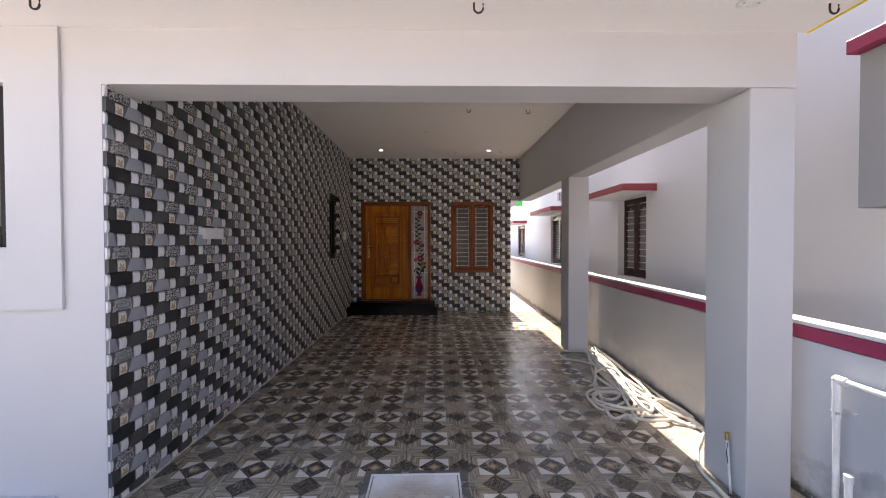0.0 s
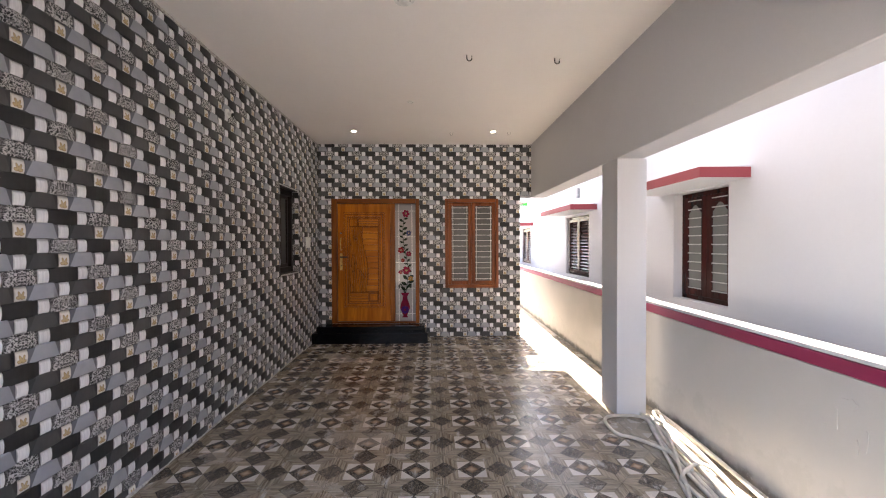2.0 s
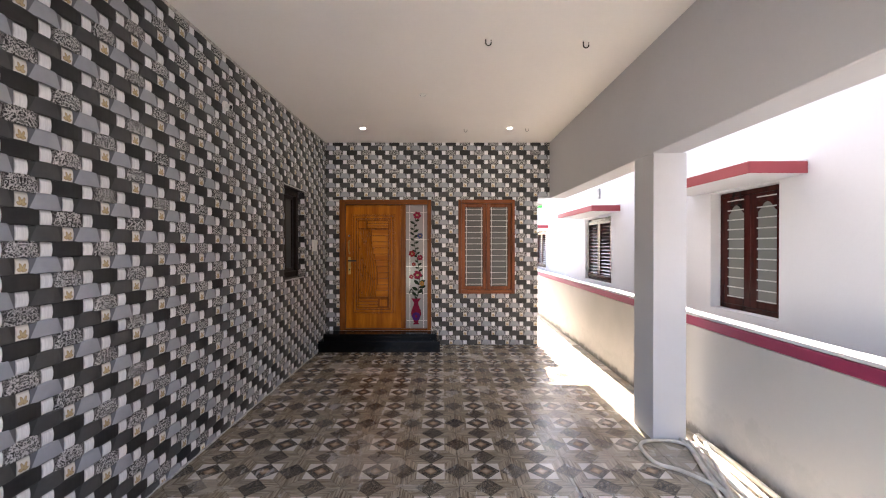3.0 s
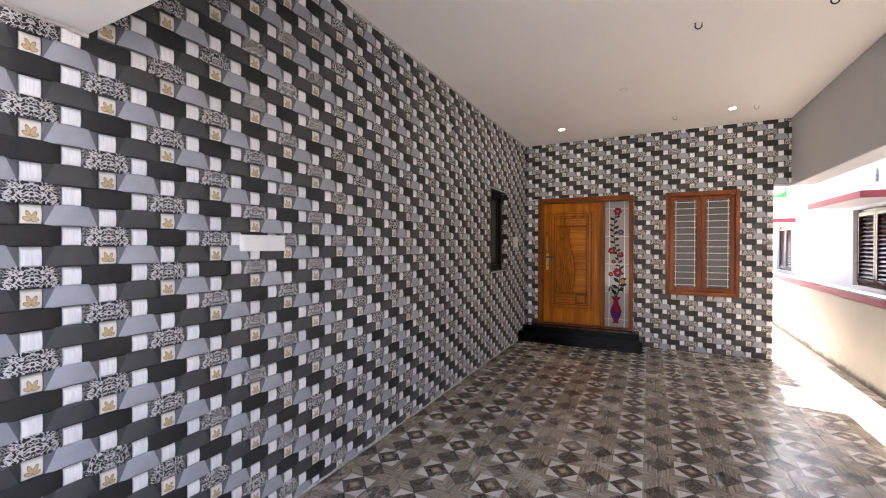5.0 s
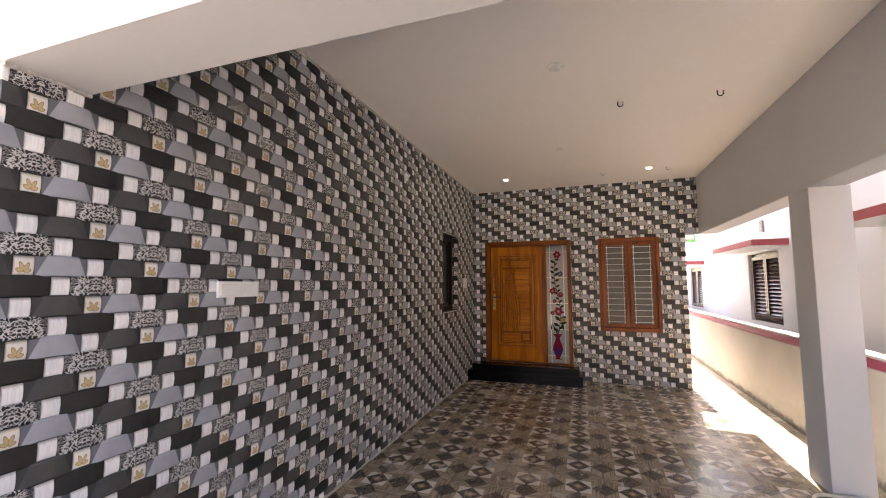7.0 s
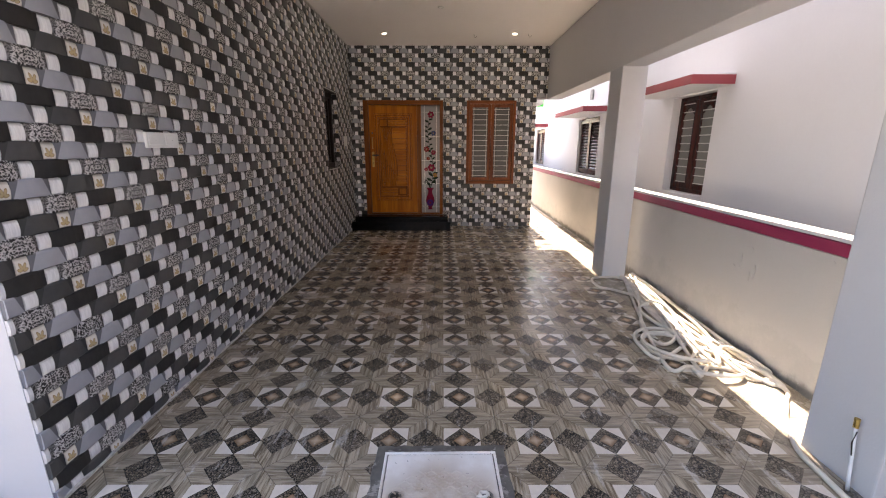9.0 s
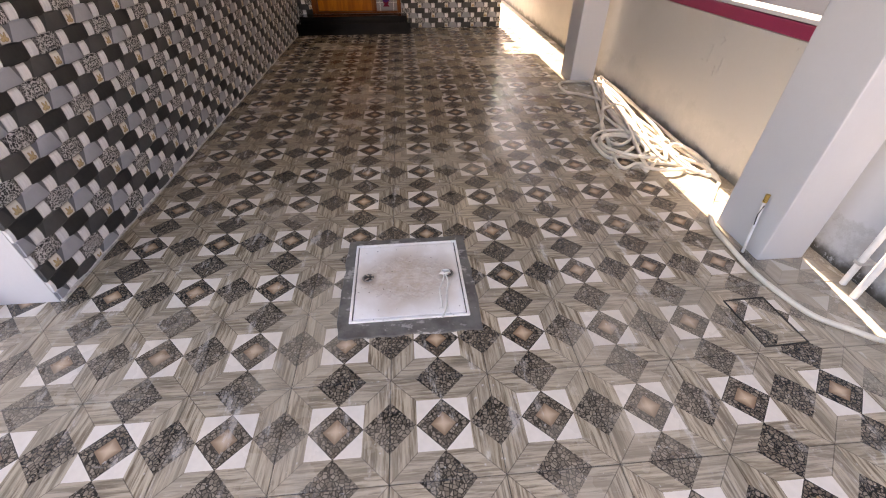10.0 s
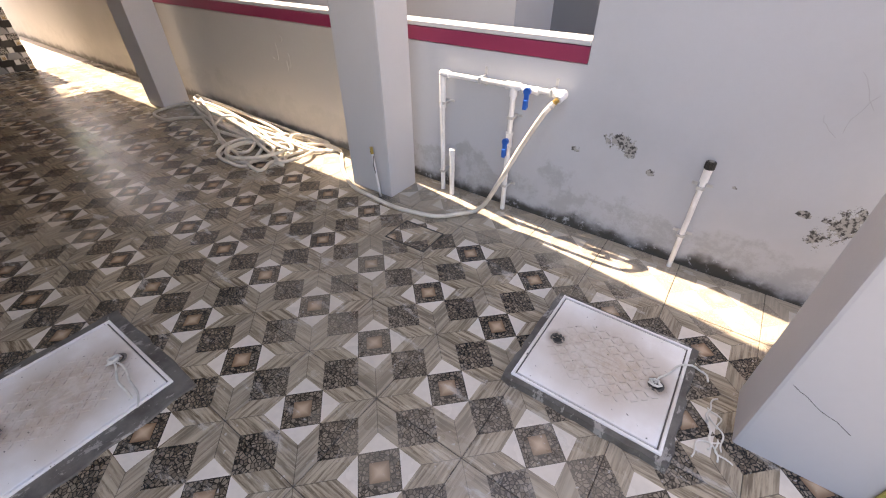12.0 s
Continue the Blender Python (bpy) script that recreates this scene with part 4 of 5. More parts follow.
def hook(x, y, z, r, thick, metal):
    h = thing("ceiling_hook", "thin iron U-shaped ceiling hook", "hook", group="ceiling hooks")
    h.location = (x, y, z)
    part("bar", tube(bmesh.new(), [(-r, 0, 0.0), (-r, 0, -r * 1.5)] + [(-r * math.cos(math.pi * i / 10), 0, -r * 1.5 - r * math.sin(math.pi * i / 10)) for i in range(1, 10)] + [(r, 0, -r * 1.5), (r, 0, -r * 0.5)], thick, 8), metal, h)
    part("collar", rod(bmesh.new(), (-r, 0, 0.0), (-r, 0, -0.006), thick * 2.0, 10), CEIL, h)


for hx, hy, hz in ((2.25, 3.14, H_CEIL), (3.045, 3.18, H_CEIL), (2.21, 5.63, H_CEIL), (3.07, 5.60, H_CEIL), (2.02, -0.27, H_CANOPY), (3.76, -0.29, H_CANOPY), (-0.10, -0.27, H_CANOPY)):
    hook(hx, hy, hz, 0.022 if hy < 5 else 0.02, 0.005 if hy < 5 else 0.0035, DARK_METAL if hy < 5 else GALV)


def ceiling_plate(x, y, z, r):
    c = thing("junction_box", "round white junction box cover on the ceiling", "junction cover", group="ceiling covers")
    c.location = (x, y, z)
    part("disc", rod(bmesh.new(), (0, 0, -0.006), (0, 0, 0.0), r, 28, r * 1.06), STEEL_WHITE, c)
    for s in (-1, 1):
        part("screw", rod(bmesh.new(), (s * r * 0.6, 0, -0.008), (s * r * 0.6, 0, -0.006), 0.006, 8), GALV, c)


ceiling_plate(1.73, 2.34, H_CEIL, 0.068)
ceiling_plate(1.667, 4.35, H_CEIL, 0.045)
ceiling_plate(3.35, -0.29, H_CANOPY, 0.06)


def switch_board(y, z, w, h, gangs):
    s = thing("switch_board", "white plastic switch board on the tiled wall", "switch board", group="switch boards")
    s.location = (0.008, y, z)
    part("plate", box(0.0, 0.016, -w / 2, w / 2, -h / 2, h / 2, bevel=0.004, seg=2), PLATE, s)
    for i in range(gangs):
        c = -w / 2 + w * (i + 0.5) / gangs
        part("switch", box(0.0165, 0.021, c - w / gangs * 0.40, c + w / gangs * 0.40, -h * 0.32, h * 0.32, bevel=0.002), PLATE, s)
        part("switch_mark", box(0.0213, 0.0222, c - 0.004, c + 0.004, -0.001, 0.001), GALV, s)


switch_board(1.055, 1.556, 0.288, 0.088, 2)
switch_board(5.82, 1.605, 0.19, 0.165, 2)
lp = thing("lamp_holder", "small white lamp holder on the tiled wall", "lamp holder")
lp.location = (0.008, 3.39, 2.80)
part("base", rod(bmesh.new(), (0, 0, 0), (0.014, 0, 0), 0.045, 24, 0.04), PLATE, lp)
part("socket", rod(bmesh.new(), (0.0145, 0, 0), (0.05, 0, -0.012), 0.022, 18, 0.018), PLATE, lp)
part("rim", rod(bmesh.new(), (0.0505, 0, -0.0122), (0.054, 0, -0.0134), 0.019, 18), DARK_METAL, lp)

# ---- inspection covers in the floor ----
def cover_mat():
    k = Mat("white_painted_frp_cover", 0.45)
    p = k.pos("object")
    x, y, _ = k.xyz(p)
    r = k.f("SQRT", k.f("ADD", k.f("MULTIPLY", x, x), k.f("MULTIPLY", k.f("MULTIPLY", y, y), 1.3)))
    blot = k.f("ADD", r, k.f("MULTIPLY", k.f("SUBTRACT", k.noise(k.pos(), 7, 6, 0.65), 0.5), 0.38))
    mud = k.step(blot, 0.40, 0.14)
    c = k.mix(k.f("MULTIPLY", k.noise(k.pos(), 5, 5), 0.3), (0.84, 0.82, 0.80), (0.70, 0.655, 0.60))
    c = k.mix(k.f("MULTIPLY", mud, k.f("ADD", 0.5, k.f("MULTIPLY", k.step(k.noise(k.pos(), 14, 6, 0.75), 0.35, 0.65), 0.25))), c, (0.36, 0.26, 0.16))
    ex = k.f("SUBTRACT", k.f("ABSOLUTE", x), 0.205)
    er = k.f("SQRT", k.f("ADD", k.f("MULTIPLY", ex, ex), k.f("MULTIPLY", y, y)))
    c = k.mix(k.f("MULTIPLY", k.step(k.f("ADD", er, k.f("MULTIPLY", k.noise(k.pos(), 16, 4), 0.03)), 0.075, 0.03), 0.75), c, (0.20, 0.13, 0.08))
    c = k.mix(k.step(k.noise(k.pos(), 55, 2), 0.70, 0.75), c, (0.08, 0.07, 0.06))
    return k.color(c).bump(k.noise(k.pos(), 45, 4), 0.2, 0.002).m


COVER = cover_mat()


def wobbly_slab(x0, x1, y0, y1, z0, z1, seed, amp):
    """A hand-trowelled cement slab with an uneven outline."""
    random.seed(seed)
    pts = []
    n = 14
    for a, b in (((x0, y0), (x1, y0)), ((x1, y0), (x1, y1)), ((x1, y1), (x0, y1)), ((x0, y1), (x0, y0))):
        for i in range(n):
            t = i / n
            pts.append((a[0] + (b[0] - a[0]) * t + random.uniform(-amp, amp), a[1] + (b[1] - a[1]) * t + random.uniform(-amp, amp)))
    bmv = bmesh.new()
    lo = [bmv.verts.new((x, y, z0)) for x, y in pts]
    cx, cy = (x0 + x1) / 2, (y0 + y1) / 2
    hi = [bmv.verts.new((cx + (x - cx) * 0.975, cy + (y - cy) * 0.975, z1)) for x, y in pts]
    for i in range(len(pts)):
        j = (i + 1) % len(pts)
        bmv.faces.new((lo[i], lo[j], hi[j], hi[i]))
    bmv.faces.new(hi)
    return bmv


def cover(cx, cy, w, d, z, turn, apron, string, seed):
    """A square inspection cover with two lifting eyes, bedded in cement."""
    c = thing("inspection_cover", "stained white inspection cover bedded in grey cement, with string" , "manhole cover", group="inspection covers")
    c.matrix_world = pose(cx, cy, z, 0, 0, turn)
    part("apron", wobbly_slab(*apron, -z - 0.01, -0.006, seed, 0.007), CEMENT, c, "rough grey cement apron")
    fr = bmesh.new()
    e = 0.012
    for q in ((-w / 2, w / 2, -d / 2, -d / 2 + e), (-w / 2, w / 2, d / 2 - e, d / 2), (-w / 2, -w / 2 + e, -d / 2 + e, d / 2 - e), (w / 2 - e, w / 2, -d / 2 + e, d / 2 - e)):
        block(fr, *q, -0.02, 0.003, 0.002)
    part("frame", fr, COVER, c, "thin white frame")
    lid = part("lid", box(-w / 2 + e + 0.006, w / 2 - e - 0.006, -d / 2 + e + 0.006, d / 2 - e - 0.006, -0.02, 0.001, bevel=0.003), COVER, c)
    # cast herringbone ribs in the worn middle
    rib = bmesh.new()
    s = 0.030
    for i in range(-7, 8):
        for j in range(-6, 7):
            x, y = i * s, j * s
            if (x / 0.225) ** 2 + (y / 0.175) ** 2 > 1 or (abs(x) < 0.075 and abs(y) < 0.05):
                continue
            a = radians(40 if (i + j) % 2 else -40)
            m = pose(x, y, 0.0014, 0, 0, math.degrees(a))
            vs = bmesh.ops.create_cube(rib, size=1.0, matrix=m @ Matrix.Diagonal((0.024, 0.007, 0.0060, 1)))
    part("tread_ribs", rib, COVER, lid)
    # rows of plain bars where worn lettering stands
    tx = bmesh.new()
    for i, l in enumerate((0.10, 0.13, 0.09)):
        block(tx, -l / 2, l / 2, 0.022 - i * 0.024 - 0.005, 0.022 - i * 0.024 + 0.005, 0.0012, 0.0026)
    part("worn_lettering", tx, COVER, lid)
    for sx in (-1, 1):
        ex, ey = (sx * 0.205, 0.01) if abs(turn) < 45 else (sx * 0.20, 0.0)
        eye = part("lifting_eye", rod(bmesh.new(), (ex, ey, 0.0008), (ex, ey, 0.0022), 0.030, 24), CEMENT, lid, "rust-stained recess")
        part("hole", rod(bmesh.new(), (ex, ey, 0.0023), (ex, ey, 0.0030), 0.021, 20), BLACK, eye)
        part("bar", rod(bmesh.new(), (ex - 0.019, ey, 0.005), (ex + 0.019, ey, 0.005), 0.0035, 8), DARK_METAL, eye)
    for k in range(len(string)):
        part("string", tube(bmesh.new(), string[k], 0.0042, 6), ROPE, c, "frayed white string")


# string lies over each cover from one eye
def curl(p0, p1, bend, wig, z, n=16, seed=1):
    random.seed(seed)
    a, b = Vector(p0), Vector(p1)
    side = Vector((-(b - a).y, (b - a).x)).normalized()
    return [(*(a + (b - a) * (i / n) + side * (bend * math.sin(math.pi * i / n) + wig * math.sin(9.5 * i / n))), z + random.uniform(0, 0.002)) for i in range(n + 1)]


knot = [(0.19 + 0.026 * math.cos(i * 0.9) * (1 + 0.5 * math.sin(1.7 * i)), 0.006 + 0.015 * math.sin(i * 0.9 + 0.4 * math.sin(i)), 0.007 + 0.0006 * i) for i in range(22)]
cover(1.682, 0.016, 0.56, 0.57, 0.012, 0.6, (-0.335, 0.335, -0.375, 0.345), [knot, curl((0.19, -0.005), (0.145, -0.30), 0.02, 0.006, 0.009, seed=3), curl((0.185, -0.005), (0.150, -0.24), -0.012, 0.004, 0.008, seed=5)], 2)
knot2 = [(0.195 + 0.018 * math.cos(i * 0.9) * (1 + 0.4 * math.sin(2.1 * i)), 0.014 * math.sin(i * 0.9), 0.007 + 0.0006 * i) for i in range(18)]
cover(3.03, -1.625, 0.56, 0.545, 0.034, -90, (-0.315, 0.315, -0.305, 0.295), [knot2, curl((0.195, 0.0), (0.27, 0.16), 0.008, 0.004, 0.009, seed=4), curl((0.27, 0.16), (0.36, 0.13), 0.03, 0.006, 0.004, seed=8)], 6)

# loose bits of string and paint rag on the floor by the pillar
rag = thing("string_scrap", "tangle of frayed white string on the floor", "string")
random.seed(9)
for i in range(7):
    a = Vector((2.93 + random.uniform(-0.05, 0.08), -2.05 + random.uniform(-0.05, 0.05), 0))
    part("strand", tube(bmesh.new(), curl((a.x, a.y), (a.x + random.uniform(-0.15, 0.15), a.y + random.uniform(-0.06, 0.09)), random.uniform(-0.03, 0.03), 0.006, 0.005, seed=i), 0.003, 5), ROPE, rag)

# ---- plumbing on the compound wall ----
PX = 3.885


def clip(x, y, z, upright, parent):
    wx = compound_x(y) + 0.001
    b = bmesh.new()
    if upright:
        block(b, x - 0.018, wx, y - 0.019, y + 0.019, z - 0.008, z + 0.008, 0.002)
        block(b, wx - 0.006, wx, y - 0.045, y + 0.045, z - 0.008, z + 0.008, 0.002)
    else:
        block(b, x - 0.018, wx, y - 0.008, y + 0.008, z - 0.019, z + 0.019, 0.002)
        block(b, wx - 0.006, wx, y - 0.008, y + 0.008, z - 0.045, z + 0.06, 0.002)
    part("pipe_clip", b, CLIP, parent, "small dull white pipe clip")


def valve(y, z, axis, parent):
    v = bmesh.new()
    d = Vector((0, 1, 0)) if axis == "y" else Vector((0, 0, 1))
    c = Vector((PX, y, z))
    rod(v, c - d * 0.043, c + d * 0.043, 0.019, 16)
    rod(v, c - d * 0.045, c - d * 0.030, 0.023, 8)
    rod(v, c + d * 0.030, c + d * 0.045, 0.023, 8)
    rod(v, c, c + Vector((-0.035, 0, 0)), 0.013, 12)
    body = part("valve", v, PVC, parent, "white ball valve")
    h = bmesh.new()
    rod(h, c + Vector((-0.032, 0, 0)), c + Vector((-0.05, 0, 0)), 0.02, 16)
    block(h, PX - 0.052, PX - 0.040, y - 0.014, y + 0.014, z - 0.085, z + 0.005, 0.005, 2)
    block(h, PX - 0.062, PX - 0.050, y - 0.012, y + 0.012, z - 0.092, z - 0.04, 0.005, 2)
    part("valve_handle", h, BLUE, body, "blue plastic lever")


def plumbing():
    p = thing("water_pipes", "white PVC pipes with blue valves on the compound wall", "water pipe")
    R = 0.0148
    y1, y2, ye, zt = -0.21, -0.685, -0.965, 0.772
    part("riser", rod(bmesh.new(), (PX, y1, -0.004), (PX, y1, zt), R, 18), PVC, p)
    part("riser", rod(bmesh.new(), (PX, y2, -0.004), (PX, y2, zt), R, 18), PVC, p)
    part("cross_pipe", rod(bmesh.new(), (PX, y1, zt), (PX, ye, zt), R, 18), PVC, p)
    el = rod(bmesh.new(), (PX, y1, zt - 0.055), (PX, y1, zt - 0.012), 0.0215, 16)
    bmesh.ops.create_uvsphere(el, u_segments=16, v_segments=10, radius=0.0225, matrix=Matrix.Translation((PX, y1, zt)))
    rod(el, (PX, y1, zt), (PX, y1 - 0.05, zt), 0.0215, 16)
    part("elbow", el, PVC, p)
    part("coupling", rod(bmesh.new(), (PX, y1, zt - 0.20), (PX, y1, zt - 0.055), 0.0195, 16), PVC, p)
    te = rod(bmesh.new(), (PX, y2 + 0.045, zt), (PX, y2 - 0.045, zt), 0.0215, 16)
    rod(te, (PX, y2, zt), (PX, y2, zt - 0.055), 0.0215, 16)
    part("tee", te, PVC, p)
    valve(-0.785, zt - 0.004, "y", p)
    valve(-0.685, 0.47, "z", p)
    el = bmesh.new()
    bmesh.ops.create_uvsphere(el, u_segments=16, v_segments=10, radius=0.025, matrix=Matrix.Translation((PX, ye, zt)))
    rod(el, (PX, ye + 0.05, zt), (PX, ye, zt), 0.0225, 16)
    rod(el, (PX, ye, zt), (PX - 0.045, ye + 0.01, zt - 0.018), 0.0235, 16)
    part("elbow", el, PVC, p)
    part("hose_nipple", rod(bmesh.new(), (PX - 0.045, ye + 0.01, zt - 0.018), (PX - 0.075, ye + 0.018, zt - 0.03), 0.014, 14), BRASS, p, "brass hose nipple")
    for a in ((PX, y1, 0.60, True), (PX, y1, 0.14, True), (PX, y2, 0.60, True), (PX, y2, 0.17, True), (PX, -0.473, zt, False), (PX, -0.905, zt, False)):
        clip(*a, p)
    s = thing("pipe_stub", "short capped white PVC pipe stub beside the wall", "pipe stub")
    part("pipe", rod(bmesh.new(), (PX - 0.03, -0.305, -0.004), (PX - 0.03, -0.305, 0.285), 0.0165, 16), PVC, s)
    part("cap", rod(bmesh.new(), (PX - 0.03, -0.305, 0.2855), (PX - 0.03, -0.305, 0.325), 0.020, 16), PVC, s)
    t = thing("capped_standpipe", "white PVC standpipe with a black screw cap", "standpipe")
    part("pipe", rod(bmesh.new(), (PX - 0.005, -1.704, -0.004), (PX, -1.70, 0.55), 0.0125, 18), PVC, t)
    part("socket", rod(bmesh.new(), (PX, -1.70, 0.50), (PX, -1.70, 0.565), 0.018, 18), PVC, t)
    cap = rod(bmesh.new(), (PX, -1.70, 0.566), (PX, -1.70, 0.602), 0.020, 14, 0.0185)
    for i in range(12):
        a = 2 * math.pi * i / 12
        rod(cap, (PX + 0.020 * math.cos(a), -1.70 + 0.020 * math.sin(a), 0.568), (PX + 0.019 * math.cos(a), -1.70 + 0.019 * math.sin(a), 0.600), 0.0035, 6)
    part("screw_cap", cap, BLACK, t, "ribbed black cap")
    part("cap_top", rod(bmesh.new(), (PX, -1.70, 0.6022), (PX, -1.70, 0.605), 0.011, 16), GALV, t)
    clip(PX, -1.70, 0.20, True, t)
    clip(PX, -1.70, 0.47, True, t)


plumbing()
w = thing("wall_conduit", "thin white conduit with a yellow plug beside the column", "conduit")
part("pipe", tube(bmesh.new(), [(3.545, 0.075, -0.004), (3.546, 0.085, 0.06), (3.547, 0.10, 0.18), (3.548, 0.115, 0.30)], 0.0075, 10), PVC, w)
part("plug", rod(bmesh.new(), (3.548, 0.115, 0.3005), (3.548, 0.118, 0.345), 0.011, 12), BRASS, w, "yellow plug")
part("nail", tube(bmesh.new(), [(3.540, 0.095, 0.17), (3.538, 0.105, 0.23), (3.540, 0.098, 0.29)], 0.003, 6), DARK_METAL, w)

# small access plate cut into the tiles
ap = thing("access_plate", "small square tiled access plate with a dark rim", "access plate")
ap.matrix_world = pose(3.312, -0.41, 0.0, 0, 0, 2)
rm = bmesh.new()
for q in ((-0.105, 0.105, -0.14, -0.134), (-0.105, 0.105, 0.134, 0.14), (-0.105, -0.099, -0.134, 0.134), (0.099, 0.105, -0.134, 0.134)):
    block(rm, *q, -0.004, 0.0035)
part("rim", rm, DARK_METAL, ap)
part("tile_insert", box(0.0, 0.196, -0.24, 0.026, -0.004, 0.002), STAR_TILE, ap).location = (-0.098, 0.107, 0)


# ---- garden hose ----
def spline(keys, per=10):
    """A smooth path through keys."""
    k = [Vector(p) for p in keys]
    k = [k[0] * 2 - k[1]] + k + [k[-1] * 2 - k[-2]]
    out = []
    for a, b, c, d in zip(k, k[1:], k[2:], k[3:]):
        for i in range(per):
            t = i / per
            out.append(0.5 * (2 * b + (c - a) * t + (2 * a - 5 * b + 4 * c - d) * t * t + (3 * b - a - 3 * c + d) * t ** 3))
    return out + [k[-2]]


def hose():
    random.seed(21)
    r = 0.0138
    keys = [(PX - 0.075, -0.947, 0.742), (PX - 0.11, -0.91, 0.68), (PX - 0.135, -0.815, 0.48), (PX - 0.155, -0.725, 0.27), (PX - 0.195, -0.63, 0.08), (3.63, -0.50, 0.02), (3.54, -0.40, r), (3.49, -0.22, r), (3.475, -0.08, r), (3.49, 0.12, r), (3.52, 0.32, r), (3.65, 0.55, r), (3.79, 0.72, r), (3.90, 0.91, r)]
    loops = ((3.86, 1.24, 0.07, 0.34, 0), (3.74, 2.30, 0.05, 0.82, -7), (3.49, 1.43, 0.26, 0.31, 8), (3.78, 2.30, 0.06, 0.80, -7), (3.44, 1.42, 0.17, 0.21, 0), (3.72, 2.25, 0.08, 0.74, -8), (3.58, 1.04, 0.16, 0.085, -4),
             (3.76, 2.35, 0.03, 0.78, -7), (3.69, 1.52, 0.09, 0.13, 0), (3.82, 1.14, 0.11, 0.19, 0), (3.86, 2.30, 0.05, 0.82, -3), (3.58, 1.85, 0.14, 0.42, -22), (3.74, 2.20, 0.07, 0.76, -7), (3.50, 1.40, 0.24, 0.28, -6))
    start = 1.5
    for n, (cx, cy, a, b, turn) in enumerate(loops):
        sign = -1 if n % 3 == 1 else 1
        for i in range(11):
            t = start + sign * 2 * math.pi * i / 10
            u, v = a * math.cos(t) * random.uniform(0.985, 1.015), b * math.sin(t) * random.uniform(0.99, 1.01)
            c, s = math.cos(radians(turn)), math.sin(radians(turn))
            keys.append((min(cx + u * c - v * s, 3.93), cy + u * s + v * c, r + min(0.0055 * n, 0.06) * (0.5 + 0.5 * math.sin(0.628 * i + 2 * n))))
        start += random.uniform(0.5, 2.0)
    keys += [(3.80, 2.4, 0.03), (3.86, 2.9, 0.02), (3.78, 3.11, 0.02), (3.64, 3.16, r), (3.50, 3.14, r), (3.43, 3.04, r), (3.43, 2.82, r), (3.55, 2.70, 0.02), (3.66, 2.45, 0.04), (3.66, 2.2, 0.05)]
    h = thing("garden_hose", "long cream rubber garden hose in loose loops", "hose")
    part("tube", tube(bmesh.new(), spline(keys, 8), r, 8), HOSE, h)
    a, b = Vector(keys[0]), Vector(keys[1])
    d = (b - a).normalized()
    part("hose_clamp", rod(bmesh.new(), a + d * 0.012, a + d * 0.024, r + 0.003, 14), GALV, h, "steel hose clamp")
    part("split_end", rod(bmesh.new(), a - d * 0.004, a + d * 0.010, r + 0.0015, 14), HOSE, h)
    return h


hose()


# ---- tile facing of the two walls ----
COL, ROW = 0.1132, 0.07425
SQ_W = 0.060
BAR_W = 2 * COL - SQ_W - 0.002


def weave_piece(w, h, square):
    """One bulged strip of the woven facing about its centre: (along, up, out), with uv."""
    us = [i / 6 for i in range(7)] if not square else [0.0, 0.5, 1.0]
    vs = [0.0, 0.1, 0.9, 1.0] if not square else [i / 5 for i in range(6)]
    verts, uvs = [], []
    for v in vs:
        for u in us:
            if square:
                out = -0.001 + 0.006 * (1 - abs(2 * v - 1) ** 2.0)
                arc = 0.0
            else:
                out = (0.0025 + 0.0085 * (1 - abs(2 * u - 1) ** 2.2)) * (1.0 if 0 < v < 1 else 0.65)
                arc = -0.005 * (2 * u - 1) ** 2 + 0.0012
            verts.append(((u - 0.5) * w, (v - 0.5) * h + arc + (0.0 if square else 0.0012), out))
            uvs.append((u, v))
    n = len(us)
    faces = [(j * n + i, j * n + i + 1, (j + 1) * n + i + 1, (j + 1) * n + i) for j in range(len(vs) - 1) for i in range(n - 1)]
    rim = [i for i in range(n)] + [j * n + n - 1 for j in range(1, len(vs))] + [(len(vs) - 1) * n + i for i in range(n - 2, -1, -1)] + [j * n for j in range(len(vs) - 2, 0, -1)]
    base = len(verts)
    for i in rim:
        verts.append((verts[i][0], verts[i][1], -0.010))
        uvs.append(uvs[i])
    m = len(rim)
    faces += [(rim[(i + 1) % m], rim[i], base + i, base + (i + 1) % m) for i in range(m)]
    return verts, faces, uvs


BAR, SQUARE = weave_piece(BAR_W, ROW + 0.005, False), weave_piece(SQ_W - 0.003, ROW - 0.006, True)


def clipped(piece, c, lo, hi):
    """The piece moved to c, with its edges cut back to lo..hi."""
    verts, faces, uvs = piece
    return [(min(max(a + c[0], lo[0]), hi[0]), min(max(z + c[1], lo[1]), hi[1]), o) for a, z, o in verts], faces, uvs


def pour(name, groups, place):
    """Meshes by material from gathered pieces."""
    out = []
    for kind, pieces in groups.items():
        V, F, U = [], [], []
        for verts, faces, uvs in pieces:
            b = len(V)
            V += [place(*v) for v in verts]
            for f in faces:
                F.append(tuple(b + i for i in f))
                U += [uvs[i] for i in f]
        me = bpy.data.meshes.new(name)
        me.from_pydata(V, [], F)
        layer = me.uv_layers.new(name="UVMap")
        layer.data.foreach_set("uv", np.array(U, dtype=np.float32).ravel())
        me.materials.append(WEAVE[kind])
        out.append((kind, me))
    return out


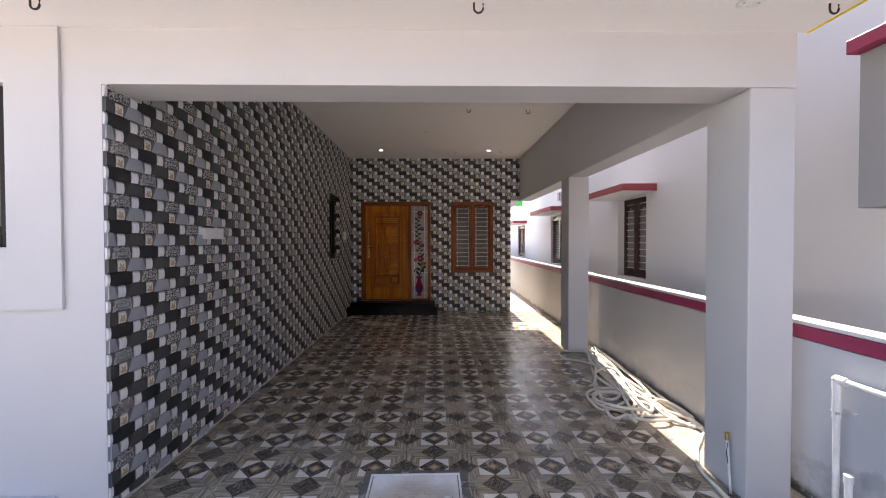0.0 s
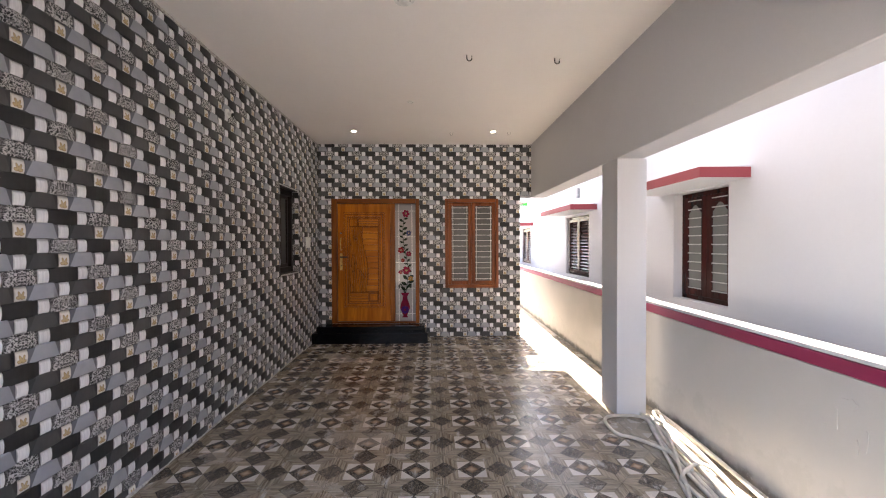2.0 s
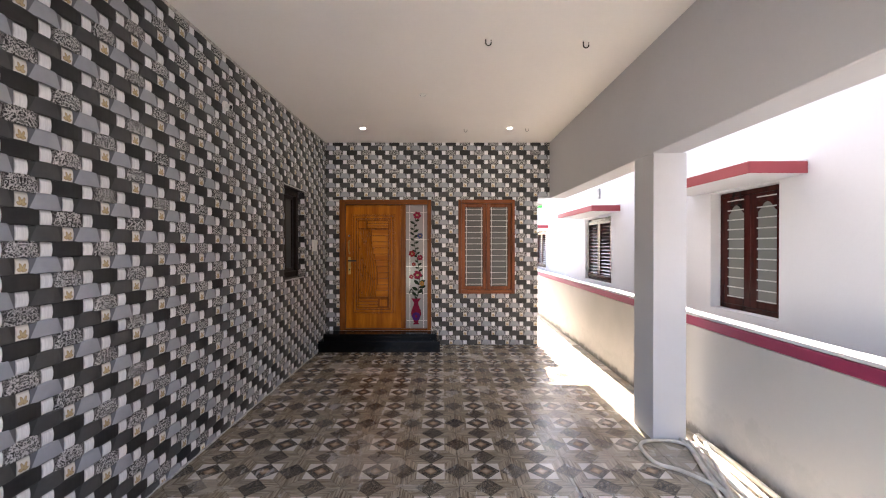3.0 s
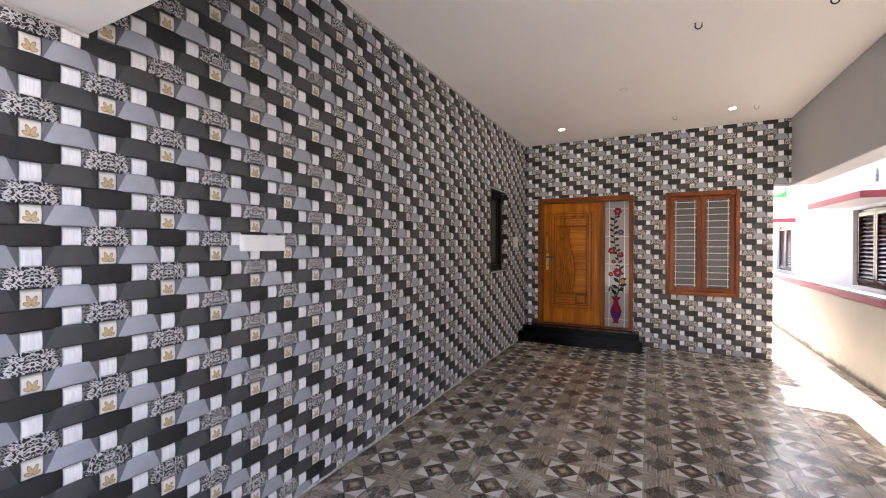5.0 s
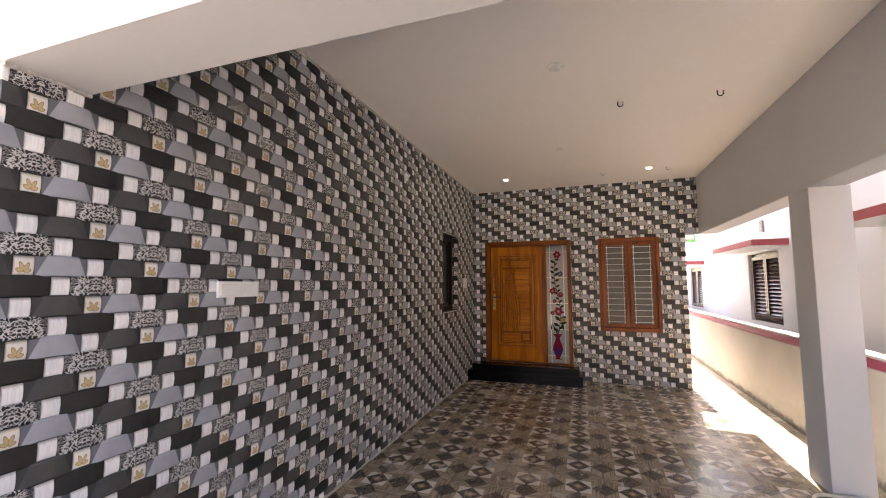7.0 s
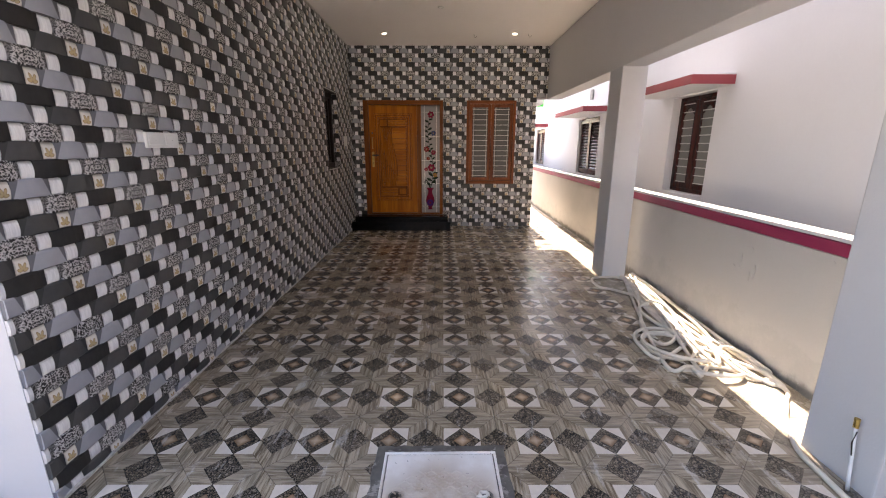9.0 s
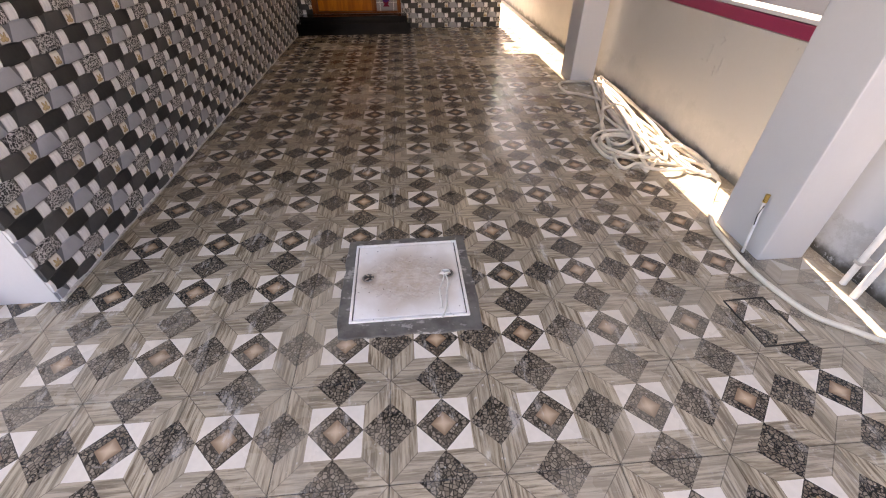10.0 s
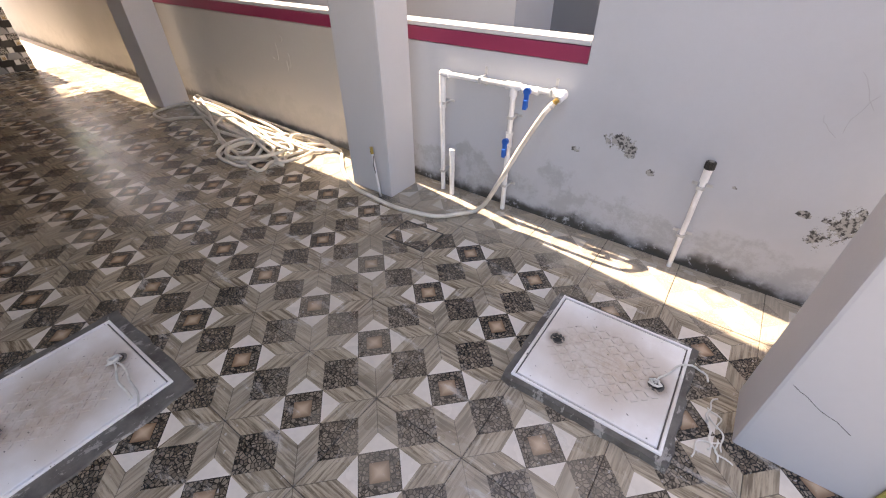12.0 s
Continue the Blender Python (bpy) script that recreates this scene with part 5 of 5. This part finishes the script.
def facing(wall_name, phase, z_phase, u_max, z_max, holes, place, near):
    """Woven tiles over a wall: near(u, z) picks the pieces kept as single parts."""
    wall = bpy.data.objects[wall_name]
    groups, singles, shared = {}, 0, {}
    for c in range(-1, int(u_max / COL) + 2):
        u = phase + c * COL
        for r in range(-5, int(z_max / ROW) + 2):
            z = z_phase + r * ROW
            bar = (r + c) % 2 == 0
            shift = 2 if (c // 2) % 2 else 0
            k = (r + shift) % 4
            if c % 2 == 0:
                kind = ("ornament", "pale", "dark", "flower")[k]
            else:
                kind = ("pale", "slate", "pale", "silver")[k]
            w = (BAR_W if bar else SQ_W) / 2
            h = ROW / 2
            if u + w < 0.004 or u - w > u_max - 0.004 or z + h < 0.004 or z - h > z_max - 0.004:
                continue
            lo, hi = [0.003, 0.0], [u_max, z_max]
            whole, skip = True, False
            for a, b, p, q in holes:
                if u + w > a and u - w < b and z + h > p and z - h < q:
                    if u - w > a - 0.004 and u + w < b + 0.004 and z - h > p - 0.004 and z + h < q + 0.004:
                        skip = True
                    elif z < p or z > q:
                        if z < p:
                            hi[1] = min(hi[1], p)
                        else:
                            lo[1] = max(lo[1], q)
                    elif u < (a + b) / 2:
                        hi[0] = min(hi[0], a)
                    else:
                        lo[0] = max(lo[0], b)
                    whole = False
            if skip or hi[0] < u - w + 0.003 or lo[0] > u + w - 0.003:
                continue
            whole = whole and u - w >= 0 and u + w <= u_max and z - h - 0.004 >= 0 and z + h + 0.004 <= z_max
            piece = BAR if bar else SQUARE
            if whole and singles < 300 and near(u, z):
                if (kind, bar) not in shared:
                    shared[kind, bar] = pour("weave_tile", {kind: [piece]}, place)[0][1]
                ob = new("weave_tile", shared[kind, bar])
                o0 = Vector(place(0, 0, 0))
                ob.location = Vector(place(u, z, 0)) - o0
                ob.parent = wall
                singles += 1
            else:
                groups.setdefault(kind, []).append(clipped(piece, (u, z), lo, hi))
    for kind, me in pour("weave_tiles", groups, place):
        ob = new("weave_tiles", me)
        ob.parent = wall
        tagged(ob, kind="stuff")


facing("wall_left", 0.107, 2.0205 - 27 * ROW + 0 * ROW - ROW, Y_BACK, H_CEIL - 0.014, [LWIN, (-0.1, 0.272, H_BEAM - 0.004, 3.4)], lambda a, z, o: (o, a, z), lambda u, z: u < 1.75 and 0.75 < z < 2.25)
facing("wall_back", 0.432 - 4 * COL, 2.941 - 36 * ROW, 3.598, H_CEIL, [DOOR, WIN, (3.41, 3.70, -0.1, H_BEAM), (0.0, 1.84, -0.1, 0.16), (0.05, 1.79, 0.1, 0.236)], lambda a, z, o: (a, Y_BACK - o, z), lambda u, z: 1.72 < u < 3.4 and 0.1 < z < 2.0)
# tiled far reveal of the side window
facing("wall_left", 0.03, 0.04, 0.088, LWIN[3] - LWIN[2] - 0.016, [], lambda a, z, o: (-a - 0.001, LWIN[1] - 0.002 - o, z + LWIN[2] + 0.008), lambda u, z: False)
# dark bed behind the facing where the end wall runs up beside the beam
solid("wall_back_return", box(3.41, 3.606, Y_BACK + 0.022, Y_BACK + 0.05, H_BEAM + 0.003, 3.25), WHITE, "tiled wall strip above the passage", "wall", "structure")


# ---- floor tiles ----
TX0, TY0 = 2.186, -0.775


def tile_mesh(x0, x1, y0, y1):
    """One tile, eased at its rim, in coordinates about the print's centre."""
    b = bmesh.new()
    e = 0.0016
    lo = [b.verts.new(c) for c in ((x0, y0, -0.006), (x1, y0, -0.006), (x1, y1, -0.006), (x0, y1, -0.006))]
    mi = [b.verts.new(c) for c in ((x0, y0, -0.0014), (x1, y0, -0.0014), (x1, y1, -0.0014), (x0, y1, -0.0014))]
    hi = [b.verts.new(c) for c in ((x0 + e, y0 + e, 0), (x1 - e, y0 + e, 0), (x1 - e, y1 - e, 0), (x0 + e, y1 - e, 0))]
    for ra, rb in ((lo, mi), (mi, hi)):
        for i in range(4):
            b.faces.new((ra[i], ra[(i + 1) % 4], rb[(i + 1) % 4], rb[i]))
    b.faces.new(hi)
    return finish(b, "floor_tile", STAR_TILE)


def lay_tiles():
    g = TILE / 2 - 0.0013
    full = tile_mesh(-g, g, -g, g)
    random.seed(31)
    for i in range(-15, 7):
        for j in range(-10, 20):
            cx, cy = TX0 + i * TILE, TY0 + j * TILE
            for xa, xb, ya, yb in ((-3.4, 4.3, -3.0, 0.0), (0.0, 4.3, 0.0, Y_BACK)):
                x0, x1, y0, y1 = max(cx - g, xa), min(cx + g, xb), max(cy - g, ya), min(cy + g, yb)
                if x1 - x0 < 0.006 or y1 - y0 < 0.006:
                    continue
                ob_mesh = full if min(x1 - x0, y1 - y0) > 2 * g - 1e-6 else tile_mesh(x0 - cx, x1 - cx, y0 - cy, y1 - cy)
                ob = new("floor_tile", ob_mesh)
                ob.location = (cx, cy, random.uniform(-0.0006, 0.0003))
                ob.rotation_euler = (radians(random.uniform(-0.08, 0.08)), radians(random.uniform(-0.08, 0.08)), 0)
                ob.parent = floor


lay_tiles()
